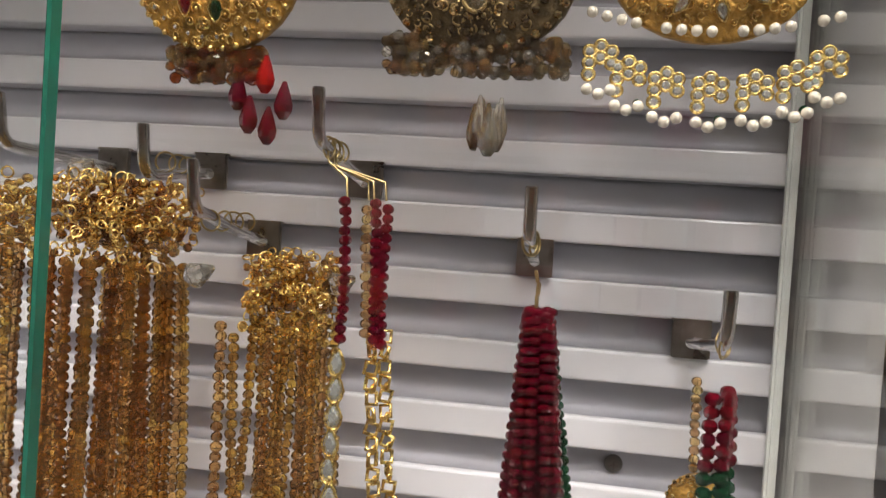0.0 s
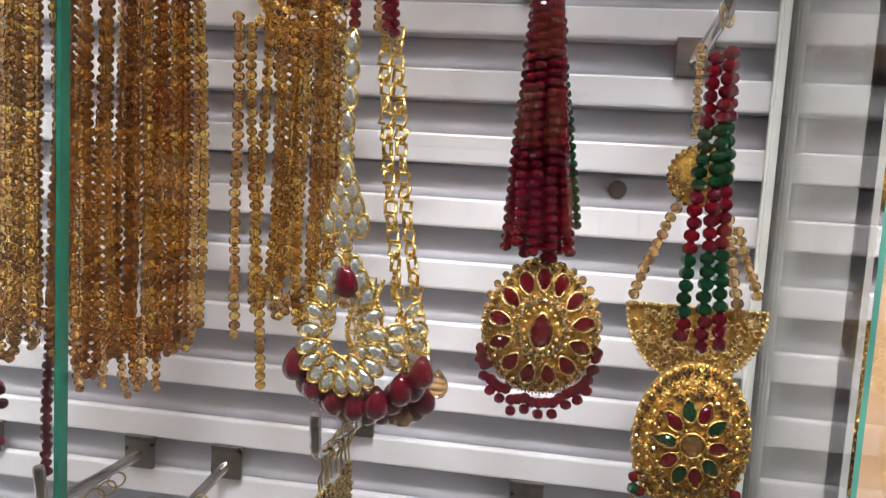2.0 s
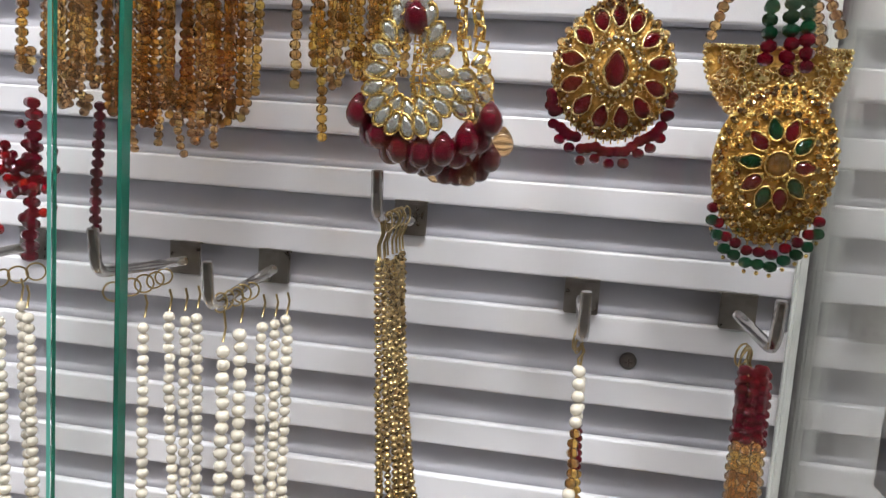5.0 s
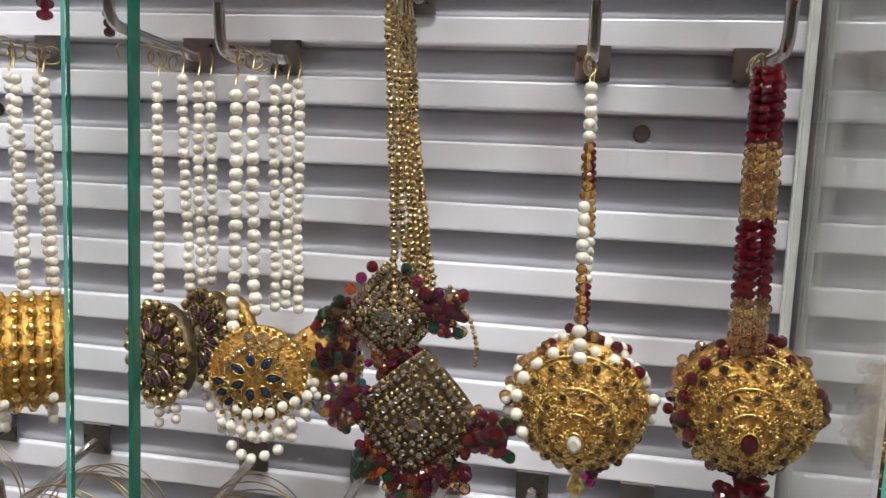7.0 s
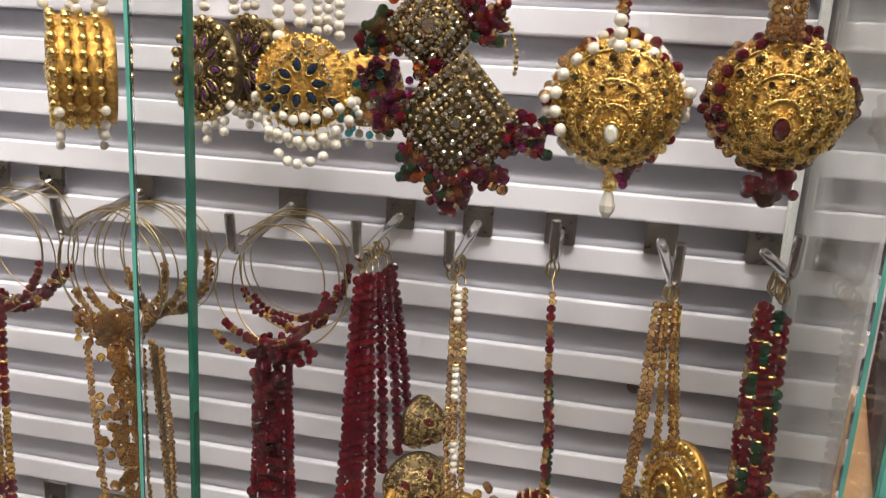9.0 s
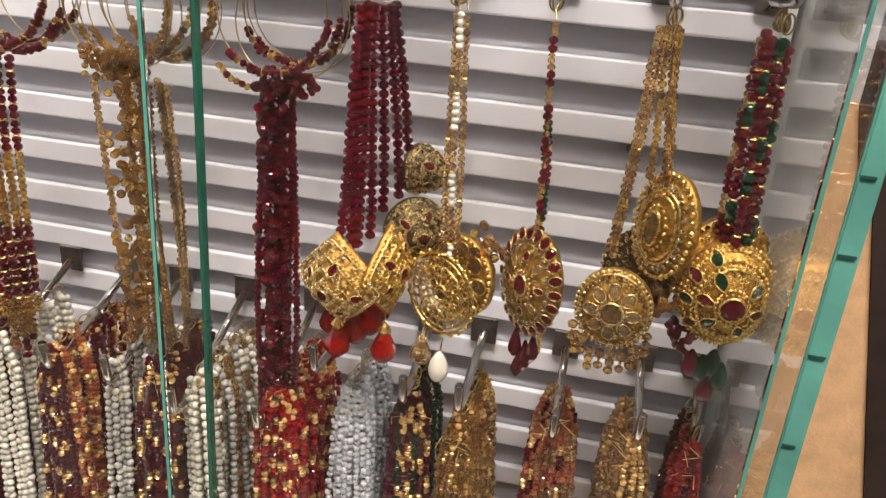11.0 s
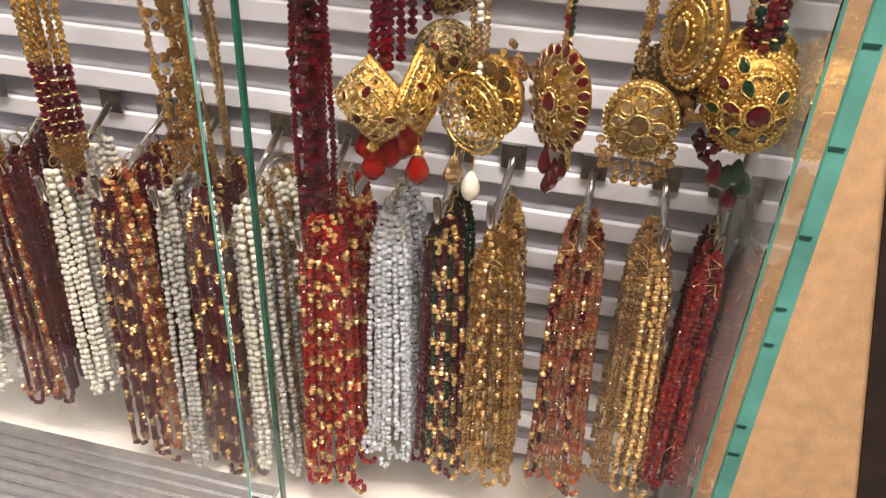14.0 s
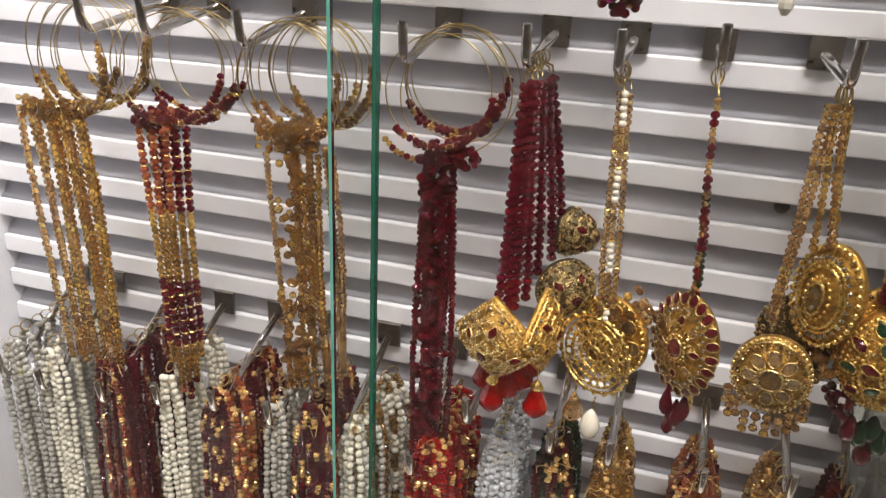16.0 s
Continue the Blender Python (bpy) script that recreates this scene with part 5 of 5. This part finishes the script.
def oval_mirror():
    o = ornament("oval ruby-studded medallion on a thin beaded string", (0.039, 0.345, 1.01))
    coil(o, 0.0385, 0.354, 0.362, 2)
    strand(o, sway(0.0395, 0.350, 0.998, 0.0440, 0.342, 0.890), [(CHAMPAGNE, "rondelle", 0.0021, 0.0018, 2), (RUBY, "rondelle", 0.0026, 0.0022, 2), (HONEY, "rondelle", 0.0018, 0.001, 1)])
    links(o, [((0.0385, 0.358, 1.0085), (0.0395, 0.350, 0.998))])
    strand(o, sway(0.0420, 0.352, 0.955, 0.0470, 0.344, 0.888), [(EMERALD, "rondelle", 0.0020, 0.0018, 6), (GOLD, "rondelle", 0.0015, 0.0007, 2), (RUBY, "rondelle", 0.0022, 0.0019, 5)])
    md = Medallion(o, (0.0440, 0.344, 0.8580), 0.0210, 0.0300, 0.006, (0, 0, -38), GOLD_PALE)
    md.stones(0.95, 22, 0.0034, (RUBY,), "oval")
    md.centre(0.0058, RUBY, "oval")
    md.stones(0.55, 8, 0.0026, (RUBY, CLEAR), "oval")
    md.balls(0.76, 30, 0.0013, CLEAR, shape="rondelle")
    md.balls(0.40, 18, 0.0012, CHAMPAGNE, shape="rondelle")
    md.scrolls(0.2, 0.9, 50, 0.0013, 67)
    md.done()
    for dx, z, h in ((-0.004, 0.820, 0.007), (0.002, 0.812, 0.008), (0.006, 0.817, 0.007), (-0.001, 0.806, 0.006)):
        t = Build()
        put_bead(t, "facet_drop", (0.0440 + dx, 0.344, z), 0.0040, h)
        part("drop", t, GARNET, o, "smoky red faceted drop")
    strand(o, sway(0.0525, 0.350, 0.850, 0.0530, 0.350, 0.812), [(GOLD, "rondelle", 0.0016, 0.001, 4)], "gold_tail")


def double_disc():
    o = ornament("round crystal disc and oval gold disc on champagne strings", (0.0935, 0.34, 1.01))
    coil(o, 0.094, 0.332, 0.350, 5)
    for x0, x1, y0, y1, zb, m in ((0.0895, 0.0830, 0.338, 0.335, 0.888, CHAMPAGNE), (0.0915, 0.0860, 0.335, 0.333, 0.885, CHAMPAGNE), (0.0935, 0.0965, 0.340, 0.338, 0.925, HONEY), (0.0960, 0.1030, 0.336, 0.336, 0.930, CHAMPAGNE), (0.0975, 0.1060, 0.342, 0.340, 0.925, HONEY)):
        strand(o, sway(x0, y0, 1.003, x1, y1, zb), [(m, "rondelle", 0.0022, 0.0019, 8), (GOLD, "rondelle", 0.0016, 0.0008, 1)])
    part("chain", Build().tube(sway(0.0985, 0.338, 1.0, 0.1035, 0.336, 0.935), 0.0011, 5), GOLD, o, "flat gold chain")
    md = Medallion(o, (0.1080, 0.338, 0.9030), 0.0200, 0.0285, 0.006, (0, 6, -48), GOLD)
    md.centre(0.0085, SMOKE, "marquise")
    md.balls(0.97, 34, 0.0019)
    md.balls(0.78, 28, 0.0015, CLEAR, shape="rondelle")
    md.wire(0.6, 0.0010)
    md.wire(0.7, 0.0009)
    md.scrolls(0.6, 0.95, 30, 0.0016, 68)
    md.done()
    cluster(o, [(0.112 + random.gauss(0, 0.005), 0.338 + random.gauss(0, 0.004), 0.866 + random.gauss(0, 0.007)) for _ in range(44)], (HONEY, CHAMPAGNE, PEACH), 0.0024)
    dk = Medallion(o, (0.1000, 0.352, 0.870), 0.0205, 0.0240, 0.004, (0, 0, -25), ANTIQUE)
    dk.scrolls(0.1, 0.95, 40, 0.0017, 69)
    dk.balls(0.97, 34, 0.0014)
    dk.done()
    disc = Medallion(o, (0.0900, 0.331, 0.8560), 0.0205, 0.0225, 0.005, (0, 0, -8), GOLD_PALE)
    disc.stones(0.52, 8, 0.0040, (CLEAR,), "oval", up=None)
    disc.centre(0.0055, SMOKE)
    disc.balls(0.97, 44, 0.0012)
    disc.balls(0.82, 34, 0.0013, CHAMPAGNE, shape="rondelle")
    disc.wire(0.9, 0.0007)
    disc.scrolls(0.6, 0.95, 40, 0.0012, 70)
    disc.done()
    fringe(o, disc, radians(188), radians(352), 10, ([(CHAMPAGNE, "rondelle", 0.0029, 0.0025), (GOLD, "small", 0.001, 0.001), (CHAMPAGNE, "rondelle", 0.0026, 0.0022)], [(CHAMPAGNE, "rondelle", 0.0027, 0.0023), (CHAMPAGNE, "rondelle", 0.0027, 0.0023), (HONEY, "rondelle", 0.0027, 0.0023)]), uneven=0.006)


def green_ball():
    o = ornament("domed gold pendant with red and green stones and green drops", (0.145, 0.345, 1.01))
    coil(o, 0.148, 0.356, 0.385, 8)
    pat = [(RUBY, "rondelle", 0.0030, 0.0025, 4), (GOLD, "rondelle", 0.0022, 0.0008, 1), (RUBY, "rondelle", 0.0030, 0.0025, 3), (GOLD, "rondelle", 0.0022, 0.0008, 1), (EMERALD, "rondelle", 0.0033, 0.0029, 2), (GOLD, "rondelle", 0.0022, 0.0008, 1)]
    for k, (x0, y0, x1, y1) in enumerate(((0.1375, 0.352, 0.1385, 0.338), (0.1410, 0.350, 0.1430, 0.334), (0.1450, 0.350, 0.1475, 0.336), (0.1490, 0.354, 0.1510, 0.340), (0.1430, 0.362, 0.1450, 0.348))):
        strand(o, sway(x0, y0, 1.003 - 0.004 * (k % 2), x1, y1, 0.900), pat[k % 3 * 2:] + pat[:k % 3 * 2])
    strand(o, sway(0.1360, 0.356, 1.000, 0.1350, 0.342, 0.902), [(PEACH, "rondelle", 0.0022, 0.0019, 3), (RUBY, "rondelle", 0.0024, 0.0020, 4)])
    md = Medallion(o, (0.1455, 0.338, 0.8715), 0.0240, 0.0290, 0.015, (4, 0, 4), GOLD, thick=0.012)
    md.centre(0.0058, RUBY, "round")
    md.stones(0.52, 3, 0.0046, (EMERALD, RUBY, EMERALD), "pear", a0=radians(125), a1=radians(275), flip=True)
    md.stones(0.52, 3, 0.0044, (EMERALD, RUBY, EMERALD), "pear", a0=radians(-62), a1=radians(88), flip=True)
    md.stones(0.86, 4, 0.0046, (EMERALD, RUBY), "pear", a0=radians(120), a1=radians(250))
    for rho in (0.34, 0.7, 0.78, 0.92, 1.0):
        md.balls(rho, int(50 * rho) + 6, 0.0012)
    md.balls(0.62, 22, 0.0014, HONEY, shape="rondelle")
    md.wire(0.66, 0.0008)
    md.scrolls(0.2, 0.98, 90, 0.0015, 71)
    md.done()
    ring = Medallion(o, (0.1430, 0.350, 0.880), 0.0270, 0.0290, 0.006, (0, 0, 20), GOLD)
    ring.scrolls(0.4, 0.98, 50, 0.0018, 72)
    ring.balls(0.98, 44, 0.0013, CHAMPAGNE, shape="rondelle")
    ring.done()
    cluster(o, [(0.128 + random.gauss(0, 0.004), 0.346 + random.gauss(0, 0.004), 0.845 + random.gauss(0, 0.007)) for _ in range(30)], (RUBY, GARNET), 0.0024)
    for dx, z, m in ((-0.006, 0.826, EMERALD), (0.004, 0.823, EMERALD), (-0.001, 0.830, EMERALD), (-0.012, 0.828, GARNET), (-0.001, 0.812, RUBY)):
        t = Build()
        put_bead(t, "drop", (0.1475 + dx, 0.340 + 0.004 * (m is RUBY), z), 0.0050, 0.0064)
        part("drop", t, m, o, "dark polished drop")


red_cups()
openwork()
oval_mirror()
double_disc()
green_ball()


# ---- bottom row: thick hanks of beads ----
def hank(label, x0, x1, w, ytip, zb, cols, patterns, seed, r=0.0021, shape="rondelle", tails=3):
    """Many strands gathered on one hook, spreading as they hang, with looped ends."""
    random.seed(seed)
    zt = 0.766
    o = ornament(label, (x0, (ytip + WALL_Y) / 2, zt), "bead necklace", "bead necklaces on hooks", "bead_necklace")
    y0, y1 = ytip + 0.012, WALL_Y - 0.022
    rows = max(3, int((y1 - y0) / 0.011))
    wire_rings(o, x0, ytip + 0.012, WALL_Y - 0.02, 0.770, rows + 1)
    for j in range(rows):
        yy = y0 + (y1 - y0) * j / max(1, rows - 1)
        for i in range(cols):
            u = (i + random.uniform(-0.2, 0.2)) / (cols - 1) - 0.5
            if abs(u) < 0.2 and 0 < j < rows - 1:
                continue
            end = zb + random.uniform(-0.006, 0.016)
            pts = [(x0 + u * w * 0.25, yy + random.uniform(-0.002, 0.002), zt), (x0 + (x1 - x0) * 0.12 + u * w * 0.72, yy + random.uniform(-0.004, 0.004), zt - 0.028)]
            bow = random.uniform(-0.002, 0.002)
            xe, ye = x1 + u * w, yy + random.uniform(-0.005, 0.003)
            n = 8
            for k in range(1, n + 1):
                t = k / n
                pts.append((pts[1][0] + (xe - pts[1][0]) * t + bow * math.sin(3.14 * t), pts[1][1] + (ye - pts[1][1]) * t, pts[1][2] + (end - pts[1][2]) * t))
            if j < 2 and random.random() < 0.55:
                s = random.choice((-1, 1)) * w * random.uniform(0.15, 0.3)
                for k in range(1, 6):
                    a = math.pi * k / 5
                    pts.append((xe + s * (1 - math.cos(a)) / 2, ye - 0.002, end - 0.009 * math.sin(a)))
            strand(o, pts, random.choice(patterns), jitter=0.0004, space=1.07, phase=random.randrange(12))
    tb = Build()
    for _ in range(tails):
        px, py = x1 + random.uniform(-0.5, 0.5) * w, y0 - 0.003
        z = zb + random.uniform(-0.008, 0.06)
        tb.tube([(px, py, z), (px + random.uniform(-0.006, 0.006), py - 0.002, z - 0.006), (px + random.uniform(-0.008, 0.008), py - 0.001, z - 0.014)], 0.0002, 4)
    for _ in range(5):
        px, z = x0 + random.uniform(-0.5, 0.5) * w * 0.5, zt - random.uniform(0.0, 0.03)
        tb.tube([(px, y0, z), (px + random.uniform(-0.008, 0.008), y0 - 0.004, z + random.uniform(-0.004, 0.006)), (px + random.uniform(-0.01, 0.01), y0 - 0.003, z - 0.006)], 0.0002, 4)
    part("thread_end", tb, THREAD, o, "loose gold thread ends")
    return o


def solid(m, r=0.0021, shape="rondelle"):
    return [(m, shape, r, r * (0.96 if shape == "rondelle" else 0.97), 9)]


hank("hank of grey pearl strands", -0.438, -0.440, 0.034, 0.325, 0.545, 7, (solid(PEARL_GREY, 0.0026, "ball"),), 81)
hank("hank of white and grey pearl strands", -0.402, -0.405, 0.026, 0.325, 0.545, 6, (solid(PEARL_WHITE, 0.0026, "ball"), solid(PEARL_GREY, 0.0026, "ball")), 82)
hank("hank of brown red and gold crystal strands", -0.349, -0.352, 0.046, 0.325, 0.540, 9, ([(ROSE, "rondelle", 0.0022, 0.0019, 3), (GILT, "rondelle", 0.0022, 0.0019, 2)], solid(GARNET, 0.0022)), 83)
hank("hank of white pearl strands", -0.299, -0.302, 0.022, 0.325, 0.555, 6, (solid(PEARL_WHITE, 0.0027, "ball"),), 84)
hank("broad hank of brown and gold crystal strands", -0.254, -0.258, 0.044, 0.322, 0.510, 10, ([(GARNET, "rondelle", 0.0023, 0.002, 4), (GILT, "rondelle", 0.0024, 0.0021, 2)], [(ROSE, "rondelle", 0.0023, 0.002, 3), (GILT, "rondelle", 0.0024, 0.0021, 2)], solid(GARNET, 0.0023)), 85)
hank("thin hank of grey pearl strands", -0.2105, -0.219, 0.014, 0.322, 0.512, 4, (solid(PEARL_GREY, 0.0026, "ball"),), 86)
hank("hank of garnet and gold crystal strands", -0.186, -0.190, 0.034, 0.330, 0.500, 8, ([(GARNET, "rondelle", 0.0024, 0.002, 5), (GILT, "rondelle", 0.0024, 0.0021, 2)], solid(RUBY, 0.0023), [(GILT, "rondelle", 0.0024, 0.002, 4), (RUBY, "rondelle", 0.0024, 0.002, 7)]), 87)
hank("hank of white pearl and gold strands", -0.150, -0.146, 0.030, 0.318, 0.520, 6, (solid(PEARL_WHITE, 0.0028, "ball"), [(PEARL_WHITE, "ball", 0.0028, 0.0026, 3), (CHAMPAGNE, "rondelle", 0.0023, 0.002, 4)], solid(CHAMPAGNE, 0.0022), solid(PEARL_GREY, 0.0026, "ball")), 88)
hank("hank of scarlet and gold crystal strands", -0.098, -0.101, 0.042, 0.322, 0.520, 9, ([(SCARLET, "rondelle", 0.0024, 0.002, 5), (GILT, "rondelle", 0.0024, 0.0021, 2)], [(SCARLET, "rondelle", 0.0023, 0.002, 6), (GILT, "rondelle", 0.0024, 0.0021, 2)], [(SCARLET, "rondelle", 0.0023, 0.002, 2), (GILT, "rondelle", 0.0024, 0.0021, 2)]), 89)
hank("hank of clear silver crystal strands", -0.058, -0.057, 0.032, 0.338, 0.545, 8, (solid(SILVER, 0.0023), [(SILVER, "rondelle", 0.0024, 0.002, 2), (STEEL, "rondelle", 0.0012, 0.0008, 1)]), 90)
hank("hank of dark green, red and gold crystal strands", -0.0215, -0.018, 0.034, 0.345, 0.535, 8, ([(EMERALD, "rondelle", 0.0023, 0.002, 5), (GILT, "rondelle", 0.0023, 0.002, 2)], [(GARNET, "rondelle", 0.0023, 0.002, 4), (GILT, "rondelle", 0.0024, 0.0021, 3)], solid(EMERALD, 0.0023), solid(GARNET, 0.0023)), 91)
hank("hank of yellow gold crystal strands", 0.0150, 0.0235, 0.034, 0.330, 0.548, 8, (solid(HONEY, 0.0023), [(HONEY, "rondelle", 0.0023, 0.002, 3), (GILT, "rondelle", 0.0022, 0.002, 2)]), 92)
hank("loose hank of rose and peach crystal strands", 0.0690, 0.0735, 0.040, 0.345, 0.545, 8, ([(ROSE, "rondelle", 0.0023, 0.002, 4), (PEACH, "rondelle", 0.0024, 0.0021, 3)], [(GARNET, "rondelle", 0.0022, 0.002, 3), (ROSE, "rondelle", 0.0023, 0.002, 3), (GILT, "rondelle", 0.0023, 0.002, 2)]), 93, tails=9)
hank("hank of peach gold crystal strands", 0.1150, 0.1210, 0.036, 0.345, 0.558, 8, (solid(PEACH, 0.0023), solid(GILT, 0.0023)), 94)
hank("hank of dark ruby crystal strands", 0.1515, 0.1520, 0.022, 0.350, 0.560, 6, (solid(RUBY, 0.0023), solid(SCARLET, 0.0022), solid(RUBY, 0.0023)), 95)
random.seed(99)

# ---- screws and the slats of the back panel ----
for x, z in ((0.0905, 1.4075), (0.0835, 1.2095), (-0.30, 1.2095), (0.0905, 0.92)):
    o = thing("screw", "dark cross-head screw in the slatted panel", "screw", (x, WALL_Y + 0.01, z), "screws in the panel")
    b = Build()
    v, f = lathe([(0.0022, 0.0), (0.0046, 0.0004), (0.0046, 0.0016), (0.0032, 0.0034), (0.0010, 0.0040)], 16)
    b.add([(x + p[0], WALL_Y + 0.0098 - p[2], z + p[1]) for p in v], f, True)
    head_ = part("head", b, SCREW, o)
    part("cross_slot", Build().box(x - 0.0022, WALL_Y + 0.0054, z - 0.0004, x + 0.0022, WALL_Y + 0.0059, z + 0.0004).box(x - 0.0004, WALL_Y + 0.0053, z - 0.0022, x + 0.0004, WALL_Y + 0.0058, z + 0.0022), DARK, head_)

FACE = 0.0152
sb = Build()
# a slat: a flat face with rounded lips, hung on the panel, hooked over at its top
prof = [(0.0155, -0.0090), (0.0015, -0.0088), (0.0003, -0.0082), (0.0, -0.0072), (0.0, FACE - 0.0100), (0.0004, FACE - 0.0092), (0.0014, FACE - 0.0088), (0.0155, FACE - 0.0082)]
vs = [(x, WALL_Y + y, z) for x in (LEFT_X + 0.001, RIGHT_X - 0.0006) for y, z in prof]
n = len(prof)
sb.add(vs, [(i, i + n, i + n + 1, i + 1) for i in range(n - 1)] + [tuple(range(n)), tuple(range(2 * n - 1, n - 1, -1))], False)
slat_mesh = sb.mesh("slat", SLAT)
for k in range(-20, 21):
    z = groove(k) - 0.009 - FACE + 0.009
    if z < FLOOR_Z + 0.02 or z > TOP_Z - 0.02:
        continue
    ob = part("slat", slat_mesh, SLAT, wall_back)
    ob.location = (0, random.uniform(-0.0002, 0.0002), z)

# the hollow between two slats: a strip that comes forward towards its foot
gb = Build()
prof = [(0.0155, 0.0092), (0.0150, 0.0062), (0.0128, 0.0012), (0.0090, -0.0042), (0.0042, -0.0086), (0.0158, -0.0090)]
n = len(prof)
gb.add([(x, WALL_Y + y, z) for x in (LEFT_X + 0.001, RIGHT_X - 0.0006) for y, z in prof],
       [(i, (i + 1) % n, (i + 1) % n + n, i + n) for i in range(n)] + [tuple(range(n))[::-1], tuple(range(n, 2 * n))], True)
# grey colour deepens the shade under each slat
groove_mesh = gb.mesh("groove_strip", RECESS_SHADE)
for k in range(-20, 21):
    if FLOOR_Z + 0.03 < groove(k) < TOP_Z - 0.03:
        ob = part("groove_strip", groove_mesh, RECESS_SHADE, wall_back)
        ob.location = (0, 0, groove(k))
